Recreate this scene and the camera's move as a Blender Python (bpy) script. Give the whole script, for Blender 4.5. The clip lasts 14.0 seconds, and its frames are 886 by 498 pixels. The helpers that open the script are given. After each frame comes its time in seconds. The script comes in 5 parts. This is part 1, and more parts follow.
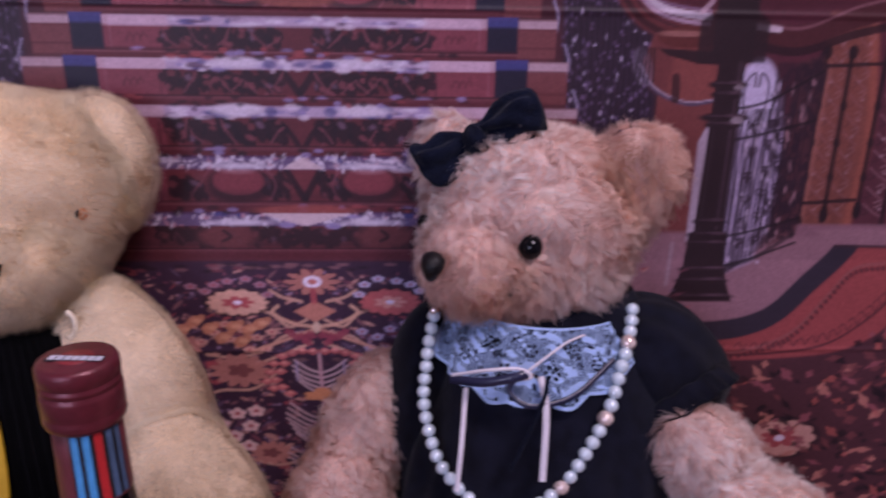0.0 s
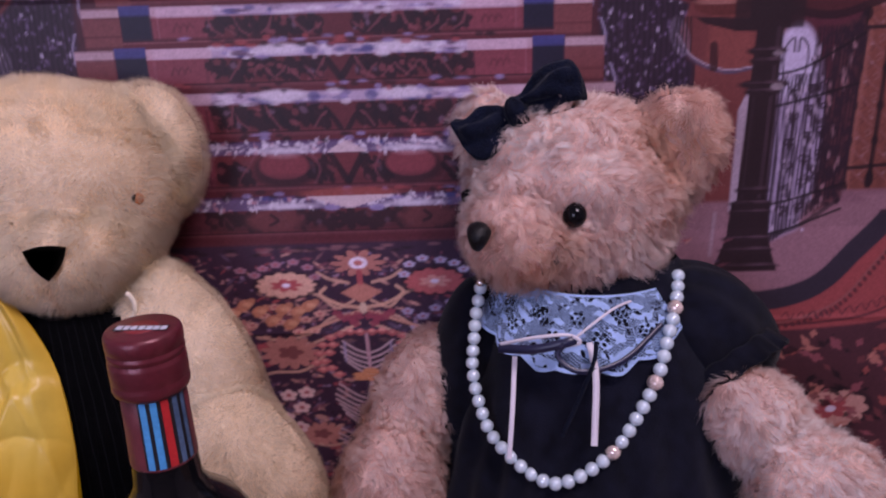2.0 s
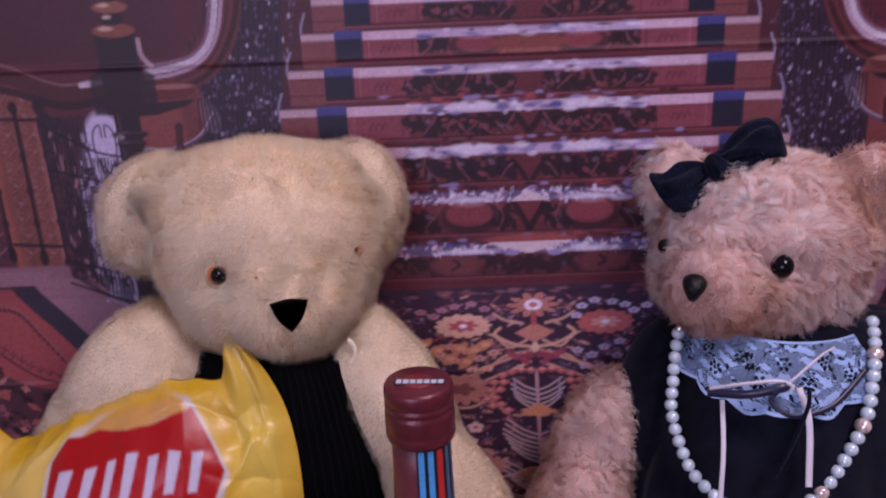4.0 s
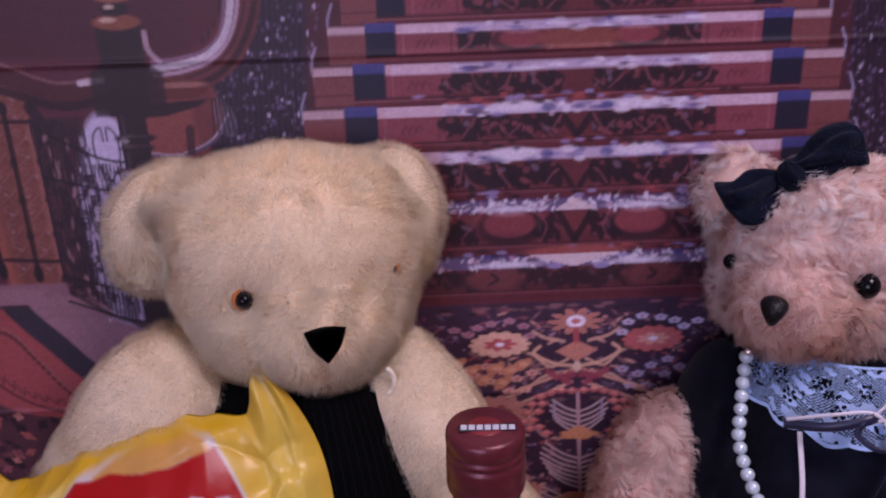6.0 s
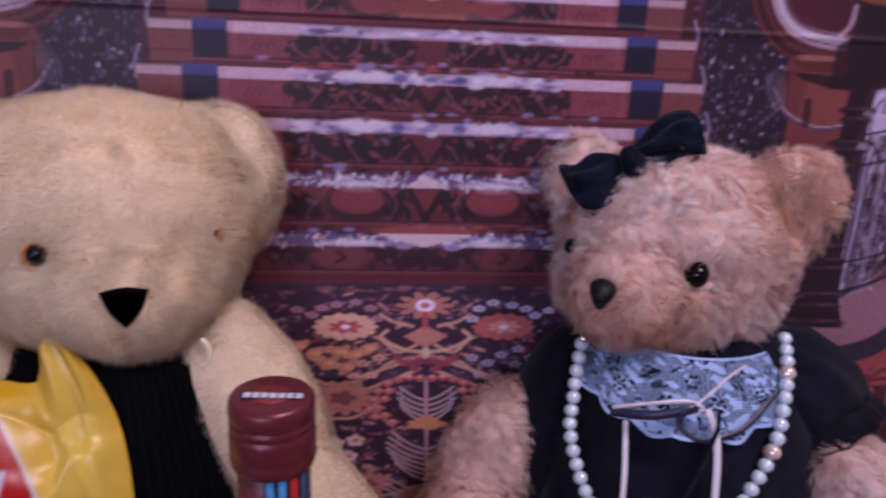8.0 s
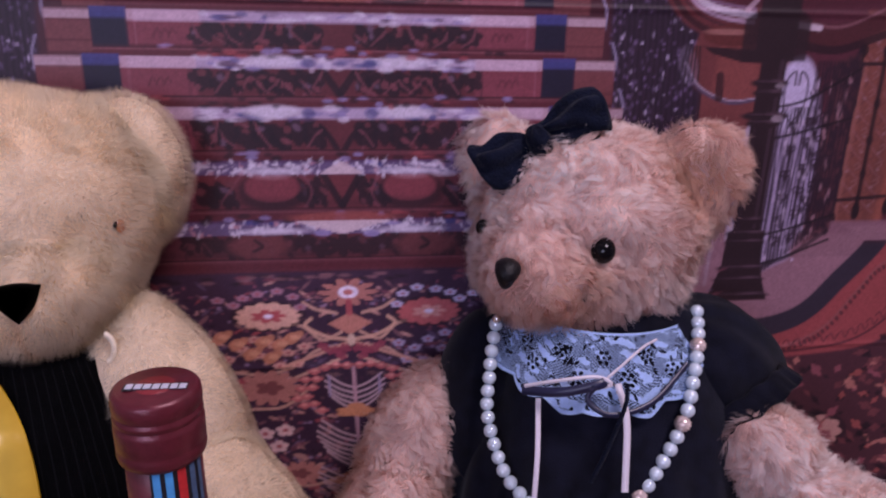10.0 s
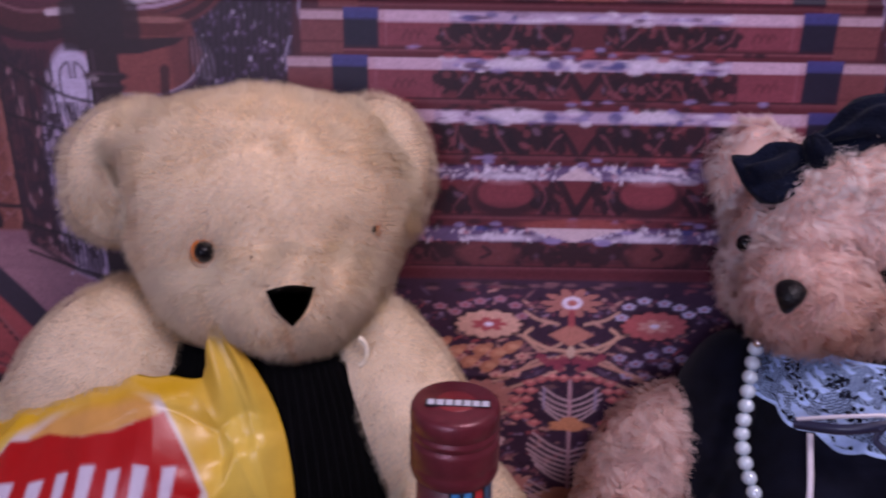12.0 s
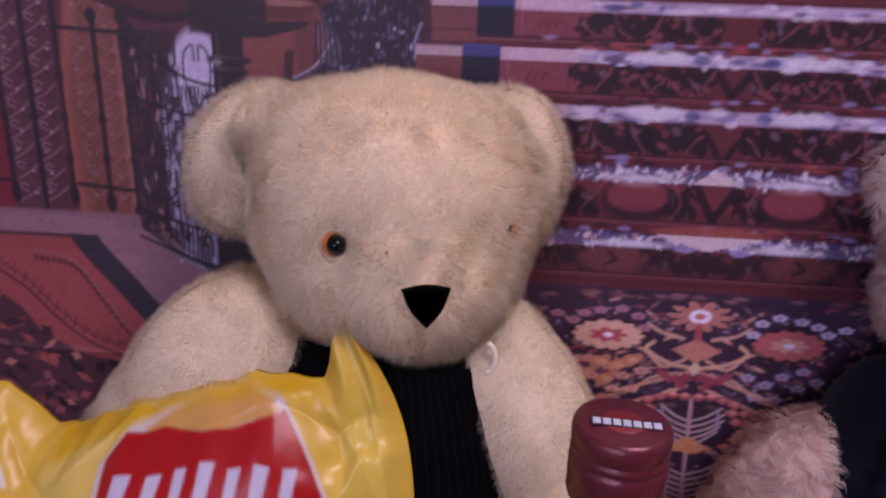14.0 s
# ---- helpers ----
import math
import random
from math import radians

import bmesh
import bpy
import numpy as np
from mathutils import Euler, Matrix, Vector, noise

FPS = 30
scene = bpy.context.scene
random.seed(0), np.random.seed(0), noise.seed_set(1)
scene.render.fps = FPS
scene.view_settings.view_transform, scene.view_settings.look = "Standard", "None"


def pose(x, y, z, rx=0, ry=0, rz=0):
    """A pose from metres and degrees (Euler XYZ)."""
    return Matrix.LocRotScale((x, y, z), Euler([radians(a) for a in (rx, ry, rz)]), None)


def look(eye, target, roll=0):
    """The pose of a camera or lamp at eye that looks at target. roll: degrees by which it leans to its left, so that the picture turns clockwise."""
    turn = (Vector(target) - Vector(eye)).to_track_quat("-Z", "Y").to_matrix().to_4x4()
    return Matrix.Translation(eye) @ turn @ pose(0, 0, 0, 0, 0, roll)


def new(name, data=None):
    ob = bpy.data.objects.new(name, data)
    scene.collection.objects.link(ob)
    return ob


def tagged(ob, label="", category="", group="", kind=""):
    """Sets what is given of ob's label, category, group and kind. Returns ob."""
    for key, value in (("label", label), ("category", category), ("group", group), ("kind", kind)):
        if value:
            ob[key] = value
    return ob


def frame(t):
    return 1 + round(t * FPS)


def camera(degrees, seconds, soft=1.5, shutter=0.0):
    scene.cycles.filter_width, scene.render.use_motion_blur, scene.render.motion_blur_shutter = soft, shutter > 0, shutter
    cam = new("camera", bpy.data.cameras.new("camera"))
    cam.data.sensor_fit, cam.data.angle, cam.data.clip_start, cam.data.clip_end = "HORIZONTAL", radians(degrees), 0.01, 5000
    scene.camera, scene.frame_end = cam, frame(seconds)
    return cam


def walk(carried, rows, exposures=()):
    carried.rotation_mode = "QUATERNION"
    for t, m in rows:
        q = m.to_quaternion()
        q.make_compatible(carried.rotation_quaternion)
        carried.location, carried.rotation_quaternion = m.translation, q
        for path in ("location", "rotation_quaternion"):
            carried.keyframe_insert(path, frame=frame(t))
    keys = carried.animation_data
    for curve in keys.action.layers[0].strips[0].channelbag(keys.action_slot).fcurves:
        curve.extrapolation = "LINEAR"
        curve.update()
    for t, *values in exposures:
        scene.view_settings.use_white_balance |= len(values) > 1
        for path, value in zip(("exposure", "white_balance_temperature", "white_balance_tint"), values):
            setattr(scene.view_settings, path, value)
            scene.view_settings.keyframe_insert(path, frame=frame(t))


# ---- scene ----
from mathutils.kdtree import KDTree
cam = camera(62.4, 14.0, soft=2.1, shutter=0.4)
METRES, EYE, TILT, LEAN, TURN = 0.55, 0.435, -19.0, -0.8, -2.0
ROWS = [
    (0.0, 0.0, 0.0, 0.0, 0.0, 0.0, -0.0),
    (0.5, -0.0368, 0.0039, -0.0079, 3.22, -0.25, 1.23),
    (1.0, -0.0244, 0.0069, -0.0113, 3.01, -1.74, 0.94),
    (1.5, -0.0138, -0.0098, -0.017, 2.21, -0.03, 0.87),
    (2.0, -0.0131, -0.012, -0.0301, 2.52, 0.31, 1.8),
    (2.5, -0.0885, -0.0327, -0.0025, 2.68, 0.77, 3.03),
    (3.0, -0.1762, -0.064, 0.0014, 3.42, 1.33, 2.68),
    (5.5, -0.244, -0.0244, 0.0471, 3.02, 0.64, 1.47),
    (6.0, -0.2792, 0.0053, 0.0479, 1.91, 0.28, 2.37),
    (6.5, -0.2567, 0.0048, 0.0455, 2.37, 0.61, 0.53),
    (7.0, -0.2606, 0.0018, 0.0415, 1.94, 0.53, -0.72),
    (7.5, -0.2524, 0.0249, 0.0356, 1.08, 0.64, -1.01),
    (8.0, -0.1875, 0.0379, 0.0109, -3.57, 1.0, -0.59),
    (8.5, -0.1564, 0.0064, 0.0063, -6.88, 1.01, 0.64),
    (11.0, -0.1141, 0.0615, 0.0076, -3.07, -0.31, 1.5),
    (11.5, -0.1807, 0.0642, 0.0171, -1.3, -0.27, 0.8),
    (12.0, -0.259, 0.069, 0.0191, 2.7, -0.1, -0.86),
    (12.5, -0.2953, 0.0656, 0.0199, 4.66, -0.15, -1.98),
    (13.0, -0.3148, 0.0725, 0.0108, 5.45, -0.03, -2.86),
    (13.5, -0.3499, 0.0844, 0.0084, 6.09, 0.24, -3.4),
    (14.0, -0.3333, 0.1018, 0.0154, 6.58, -0.08, -3.36),
]
walk(cam, [(t, pose(0, 0, EYE, TILT, LEAN, TURN) @ pose(METRES * x, METRES * y, METRES * z, 90 + pitch, roll, yaw)) for t, x, y, z, yaw, pitch, roll in ROWS])

# ---------------- light ----------------
world = bpy.data.worlds.new("sky")
scene.world = world
world.use_nodes = True
_sky = world.node_tree.nodes.new("ShaderNodeTexSky")
_sky.sky_type, _sky.sun_disc = "NISHITA", False
_sky.sun_elevation, _sky.sun_rotation = radians(35), radians(200)
_bg = world.node_tree.nodes["Background"]
_bg.inputs["Strength"].default_value = 0.1
world.node_tree.links.new(_sky.outputs[0], _bg.inputs["Color"])


def area_lamp(name, eye, target, size_x, size_y, watts, colour):
    d = bpy.data.lights.new(name, "AREA")
    d.shape, d.size, d.size_y, d.energy, d.color = "RECTANGLE", size_x, size_y, watts, colour
    ob = new(name, d)
    ob.matrix_world = look(eye, target)
    return ob


# the lamp of the room, and the daylight of the window behind the camera
area_lamp("ceiling_lamp_light", (0.42, -0.30, 1.5), (0.0, 0.35, 0.25), 0.45, 0.45, 17.8, (0.965, 0.780, 0.95))
area_lamp("window_light", (-0.95, -1.86, 0.80), (-0.05, 0.4, 0.3), 1.0, 0.9, 18.5, (0.755, 0.725, 1.20))



# ---------------- materials ----------------
def lin(r, g, b, gain=1.0):
    """Linear base colour from a 0-255 colour."""
    return tuple(gain * (((v / 255 + 0.055) / 1.055) ** 2.4 if v > 10 else v / 255 / 12.92) for v in (r, g, b))


def material(name, colour, rough=0.7, metal=0.0, vary=0.15, scale=60.0, bump=0.0, bump_scale=400.0,
             attribute="", translucent=0.0, sheen=0.0, coat=0.0, spec=0.5, clear=0.0):
    m = bpy.data.materials.new(name)
    m.use_nodes = True
    nt = m.node_tree
    n, l = nt.nodes, nt.links
    p = n["Principled BSDF"]
    p.inputs["Roughness"].default_value = rough
    p.inputs["Metallic"].default_value = metal
    p.inputs["Sheen Weight"].default_value = sheen
    p.inputs["Coat Weight"].default_value = coat
    p.inputs["Specular IOR Level"].default_value = spec
    tex = n.new("ShaderNodeTexCoord")
    big, fine = n.new("ShaderNodeTexNoise"), n.new("ShaderNodeTexNoise")
    big.inputs["Scale"].default_value, fine.inputs["Scale"].default_value = scale * 0.25, scale * 2
    big.inputs["Detail"].default_value = fine.inputs["Detail"].default_value = 4
    add = n.new("ShaderNodeMath")
    add.operation = "ADD"
    for k, t in enumerate((big, fine)):
        l.new(tex.outputs["Object"], t.inputs["Vector"])
        l.new(t.outputs["Fac"], add.inputs[k])
    ramp = n.new("ShaderNodeMapRange")
    ramp.inputs["From Min"].default_value, ramp.inputs["From Max"].default_value = 0.7, 1.3
    ramp.inputs["To Min"].default_value, ramp.inputs["To Max"].default_value = 1 - vary, 1 + vary
    l.new(add.outputs[0], ramp.inputs["Value"])
    mul = n.new("ShaderNodeVectorMath")
    mul.operation = "SCALE"
    l.new(ramp.outputs[0], mul.inputs["Scale"])
    if attribute:
        a = n.new("ShaderNodeAttribute")
        a.attribute_name = attribute
        l.new(a.outputs["Color"], mul.inputs[0])
    else:
        mul.inputs[0].default_value = colour
    l.new(mul.outputs[0], p.inputs["Base Color"])
    if bump:
        b, t = n.new("ShaderNodeBump"), n.new("ShaderNodeTexNoise")
        t.inputs["Scale"].default_value = bump_scale
        b.inputs["Strength"].default_value, b.inputs["Distance"].default_value = bump, 0.002
        l.new(tex.outputs["Object"], t.inputs["Vector"])
        l.new(t.outputs["Fac"], b.inputs["Height"])
        l.new(b.outputs[0], p.inputs["Normal"])
    if translucent:
        tr, mix = n.new("ShaderNodeBsdfTranslucent"), n.new("ShaderNodeMixShader")
        l.new(mul.outputs[0], tr.inputs["Color"])
        mix.inputs["Fac"].default_value = translucent
        l.new(p.outputs[0], mix.inputs[1])
        l.new(tr.outputs[0], mix.inputs[2])
        l.new(mix.outputs[0], n["Material Output"].inputs["Surface"])
        if clear:
            # hair so fine that part of the light passes between
            gap, thin = n.new("ShaderNodeBsdfTransparent"), n.new("ShaderNodeMixShader")
            thin.inputs["Fac"].default_value = clear
            l.new(mix.outputs[0], thin.inputs[1])
            l.new(gap.outputs[0], thin.inputs[2])
            l.new(thin.outputs[0], n["Material Output"].inputs["Surface"])
    return m


PRINT = material("printed_vinyl", (1, 1, 1), 0.5, vary=0.07, scale=120, bump=0.05, bump_scale=60, attribute="ink", spec=0.3)
FUR = material("plush_fur", (1, 1, 1), 0.95, vary=0.06, scale=90, attribute="ink", translucent=0.42, sheen=0.1, spec=0.05)
PILE = material("plush_pile", (1, 1, 1), 0.95, vary=0.05, scale=90, attribute="ink", translucent=0.52, spec=0.02, clear=0.42)
MOHAIR = material("mohair_pile", (1, 1, 1), 0.9, vary=0.06, scale=90, attribute="ink", translucent=0.6, spec=0.08, clear=0.25)
EYE_BLACK = material("black_glass_eye", (0.003, 0.003, 0.004), 0.05, vary=0.0, spec=0.2)
EYE_AMBER = material("amber_glass_eye", (0.45, 0.12, 0.015), 0.12, vary=0.1, coat=0.6)
NOSE_VELVET = material("black_nose_cloth", (0.006, 0.006, 0.007), 0.9, vary=0.3, scale=500, bump=0.4, bump_scale=2500, spec=0.1)
NOSE_LEATHER = material("black_stitched_nose", (0.004, 0.004, 0.005), 0.38, vary=0.3, scale=300, bump=0.3, bump_scale=900, spec=0.22)
PAD = material("suede_paw_pad", (0.36, 0.27, 0.16), 0.9, vary=0.15, scale=300, bump=0.3, bump_scale=1500)
VELVET = material("navy_velvet", (0.0042, 0.0048, 0.0105), 0.9, vary=0.5, scale=60, bump=0.3, bump_scale=1200, sheen=0.06, spec=0.08)
BOW_VELVET = material("navy_bow_velvet", (0.0036, 0.0055, 0.014), 0.9, vary=0.4, scale=120, bump=0.6, bump_scale=700, sheen=0.05, spec=0.06)
LACE = material("pale_blue_lace", (0.36, 0.51, 0.82), 0.85, vary=0.12, scale=400, bump=0.5, bump_scale=1800, translucent=0.15)
RIBBON_WHITE = material("white_satin_ribbon", (0.60, 0.57, 0.63), 0.4, vary=0.06, scale=300, bump=0.1, bump_scale=2000)
RIBBON_NAVY = material("navy_satin_ribbon", (0.012, 0.014, 0.042), 0.35, vary=0.2, scale=300)
PEARL = material("pearl", (0.50, 0.59, 0.66), 0.20, vary=0.05, scale=80, coat=0.5, metal=0.15)
CRYSTAL = material("rose_gold_crystal_bead", (0.72, 0.60, 0.56), 0.12, metal=0.45, vary=0.6, scale=900)
SILVER = material("silver_metal", (0.7, 0.68, 0.66), 0.25, metal=1.0, vary=0.1)
IVORY = material("ivory_plastic", (0.7, 0.62, 0.48), 0.4, vary=0.1, scale=200)
CAP = material("burgundy_metal_cap", (0.108, 0.015, 0.024), 0.34, vary=0.18, scale=150, bump=0.08, bump_scale=900, metal=0.25)
SLEEVE = material("burgundy_neck_sleeve", (0.115, 0.020, 0.028), 0.45, vary=0.2, scale=150)
GLASS = material("dark_bottle_glass", (0.004, 0.004, 0.005), 0.12, vary=0.1, spec=0.3)
STRIPE_BLACK = material("black_label", (0.008, 0.008, 0.012), 0.45, vary=0.2)
STRIPE_BLUE = material("light_blue_stripe", (0.06, 0.28, 0.58), 0.45, vary=0.15, scale=300)
STRIPE_RED = material("red_stripe", (0.42, 0.018, 0.022), 0.45, vary=0.15, scale=300)
DULL_RED = material("dull_red_print", (0.19, 0.018, 0.024), 0.4, vary=0.2, scale=200)
STRIPE_SLATE = material("slate_blue_stripe", (0.06, 0.11, 0.20), 0.45, vary=0.25, scale=300)
PALE_INK = material("pale_print", (0.50, 0.52, 0.60), 0.5, vary=0.1, scale=400)
FOIL = material("crisp_packet_film", (1, 1, 1), 0.34, vary=0.05, scale=80, attribute="ink", spec=0.35, bump=0.06, bump_scale=160)
WALL = material("plain_painted_wall", (0.50, 0.44, 0.44), 0.9, vary=0.05, scale=6, bump=0.05)
FLOOR = material("brown_carpet", (0.22, 0.16, 0.13), 0.95, vary=0.2, scale=120, bump=0.4)
WOOD = material("table_wood", (0.22, 0.12, 0.07), 0.4, vary=0.25, scale=30, bump=0.05)
BACKING = material("white_sheet_back", (0.7, 0.7, 0.7), 0.8, vary=0.04)


def pinstripe_material():
    """Black cloth with fine grey stripes that run down it."""
    m = material("black_pinstripe_cloth", (0.0018, 0.0018, 0.0022), 0.9, vary=0.3, scale=200, bump=0.2, bump_scale=2000, spec=0.03)
    nt = m.node_tree
    n, l = nt.nodes, nt.links
    p = n["Principled BSDF"]
    src = p.inputs["Base Color"].links[0].from_socket
    a, mod, less, mix = (n.new(k) for k in ("ShaderNodeAttribute", "ShaderNodeMath", "ShaderNodeMath", "ShaderNodeMix"))
    a.attribute_name = "across"
    mod.operation, less.operation, mix.data_type = "FRACT", "LESS_THAN", "RGBA"
    less.inputs[1].default_value = 0.14
    l.new(a.outputs["Fac"], mod.inputs[0])
    l.new(mod.outputs[0], less.inputs[0])
    l.new(less.outputs[0], mix.inputs["Factor"])
    l.new(src, mix.inputs["A"])
    mix.inputs["B"].default_value = (0.0045, 0.0047, 0.0055, 1)
    l.new(mix.outputs["Result"], p.inputs["Base Color"])
    return m


PINSTRIPE = pinstripe_material()


# ---------------- mesh helpers ----------------
def thing(name, label, category, at=(0, 0, 0), group="", kind=""):
    ob = new(name)
    ob.location = at
    ob.empty_display_size = 0.02
    return tagged(ob, label, category, group, kind)


def link(name, me, mat_, parent=None, label="", smooth=True):
    me.materials.append(mat_)
    if smooth:
        me.polygons.foreach_set("use_smooth", [True] * len(me.polygons))
    ob = new(name, me)
    if parent:
        bpy.context.view_layer.update()
        ob.parent = parent
        ob.matrix_parent_inverse = parent.matrix_world.inverted()
    return tagged(ob, label)


def part(name, bm, mat_, parent=None, label="", smooth=True):
    me = bpy.data.meshes.new(name)
    bm.to_mesh(me)
    bm.free()
    return link(name, me, mat_, parent, label, smooth)


def box(x0, x1, y0, y1, z0, z1, bevel=0.0):
    bm = bmesh.new()
    bmesh.ops.create_cube(bm, size=1.0)
    for v in bm.verts:
        v.co = Vector(((x0 + x1) / 2 + v.co.x * (x1 - x0), (y0 + y1) / 2 + v.co.y * (y1 - y0), (z0 + z1) / 2 + v.co.z * (z1 - z0)))
    if bevel:
        bmesh.ops.bevel(bm, geom=bm.edges[:], offset=bevel, segments=2, affect="EDGES")
    return bm


def grid_mesh(name, co, colour=None, keep=None, wrap=False):
    """A mesh from a rows x columns x 3 array of places, with colours, and only the kept faces."""
    r, c = co.shape[:2]
    idx = np.arange(r * c).reshape(r, c)
    if wrap:
        idx = np.concatenate([idx, idx[:, :1]], axis=1)
    quads = np.stack([idx[:-1, :-1], idx[:-1, 1:], idx[1:, 1:], idx[1:, :-1]], axis=-1)
    quads = quads[keep] if keep is not None else quads.reshape(-1, 4)
    return raw_mesh(name, co.reshape(-1, 3), quads.reshape(-1), np.full(len(quads.reshape(-1, 4)), 4),
                    None if colour is None else colour.reshape(-1, 3))


def raw_mesh(name, verts, loops, sizes, colour=None):
    me = bpy.data.meshes.new(name)
    me.vertices.add(len(verts))
    me.vertices.foreach_set("co", np.ascontiguousarray(verts, dtype=np.float32).ravel())
    me.loops.add(len(loops))
    me.loops.foreach_set("vertex_index", np.ascontiguousarray(loops, dtype=np.int32))
    me.polygons.add(len(sizes))
    starts = np.concatenate([[0], np.cumsum(sizes)[:-1]]).astype(np.int32)
    me.polygons.foreach_set("loop_start", starts)
    if colour is not None:
        a = me.attributes.new("ink", "FLOAT_COLOR", "POINT")
        a.data.foreach_set("color", np.concatenate([colour, np.ones((len(colour), 1))], axis=1).astype(np.float32).ravel())
    me.update(calc_edges=True)
    me.validate()
    return me


def lathe(name, profile, cx, cy, steps=48):
    """A turned form from (radius, height) pairs, round the upright line through cx, cy."""
    a = np.linspace(0, 2 * np.pi, steps, endpoint=False)
    p = np.array(profile)
    co = np.stack([cx + p[:, :1] * np.cos(a), cy + p[:, :1] * np.sin(a), np.repeat(p[:, 1:], steps, axis=1)], axis=-1)
    return grid_mesh(name, co[::-1], wrap=True)


def waves(p, seed, scale, octaves=5):
    """A smooth field of about -1 to 1 over places, from a few sines."""
    rng = np.random.RandomState(seed)
    out = np.zeros(p.shape[:-1])
    for k in range(octaves):
        d = rng.normal(size=p.shape[-1])
        out += np.sin(p @ (d / np.linalg.norm(d)) * (6.28 / scale) * (0.6 + 0.25 * k) + rng.uniform(0, 6.28))
    return out / octaves * 1.6


def spline(points, n):
    """n places along a smooth line through the points."""
    p = np.array(points, dtype=float)
    p = np.concatenate([2 * p[:1] - p[1:2], p, 2 * p[-1:] - p[-2:-1]])
    t = np.linspace(0, len(points) - 1 - 1e-9, n)
    i, f = t.astype(int), (t % 1)[:, None]
    a, b, c, d = p[i], p[i + 1], p[i + 2], p[i + 3]
    return 0.5 * (2 * b + (c - a) * f + (2 * a - 5 * b + 4 * c - d) * f ** 2 + (3 * b - a - 3 * c + d) * f ** 3)


def ribbon(name, points, width, normal, n=24, thick=0.0003):
    """A flat band along a smooth line, lying across the normal."""
    p = spline(points, n)
    t = np.gradient(p, axis=0)
    side = np.cross(t, np.array(normal))
    side /= np.linalg.norm(side, axis=1)[:, None] + 1e-9
    up = np.cross(side, t)
    up /= np.linalg.norm(up, axis=1)[:, None] + 1e-9
    ring = [p - side * width / 2, p + side * width / 2, p + side * width / 2 + up * thick, p - side * width / 2 + up * thick]
    return grid_mesh(name, np.stack(ring, axis=1), wrap=True)


# ---------------- setting ----------------
ROOM_X, ROOM_BACK, ROOM_FRONT, LOW, HIGH = 1.6, -1.9, 0.462, -0.74, 1.66
for nm, b, mt, lb in (
    ("floor", box(-ROOM_X - .1, ROOM_X + .1, ROOM_BACK - .1, ROOM_FRONT + .1, LOW - .1, LOW), FLOOR, "plain brown carpeted floor of the room"),
    ("ceiling", box(-ROOM_X - .1, ROOM_X + .1, ROOM_BACK - .1, ROOM_FRONT + .1, HIGH, HIGH + .1), WALL, "plain pale painted ceiling of the room"),
    ("wall_north", box(-ROOM_X - .1, ROOM_X + .1, ROOM_FRONT, ROOM_FRONT + .1, LOW, HIGH), WALL, "plain pale wall behind the printed backdrop"),
    ("wall_west", box(-ROOM_X - .1, -ROOM_X, ROOM_BACK, ROOM_FRONT, LOW, HIGH), WALL, "plain pale painted wall of the room"),
    ("wall_east", box(ROOM_X, ROOM_X + .1, ROOM_BACK, ROOM_FRONT, LOW, HIGH), WALL, "plain pale painted wall of the room"),
):
    tagged(part(nm, b, mt, smooth=False), lb, "floor" if nm == "floor" else nm.split("_")[0], kind="structure")
# south wall with its window opening
south = thing("wall_south", "plain pale wall with a daylight window opening", "wall", (0, ROOM_BACK, LOW), kind="structure")
for x0, x1, z0, z1 in ((-ROOM_X - .1, -1.5, LOW, HIGH), (-0.4, ROOM_X + .1, LOW, HIGH), (-1.5, -0.4, LOW, 0.32), (-1.5, -0.4, 1.28, HIGH)):
    part("wall_section", box(x0, x1, ROOM_BACK - .1, ROOM_BACK, z0, z1), WALL, south, smooth=False)

table = thing("table", "brown wooden table that carries the whole display", "table", (0, 0, LOW))
part("tabletop", box(-0.75, 0.6, 0.05, 0.455, -0.03, 0.0, 0.004), WOOD, table)
for lx in (-0.70, 0.55):
    for ly in (0.09, 0.415):
        part("leg", box(lx - .025, lx + .025, ly - .025, ly + .025, LOW, -0.03, 0.003), WOOD, table)


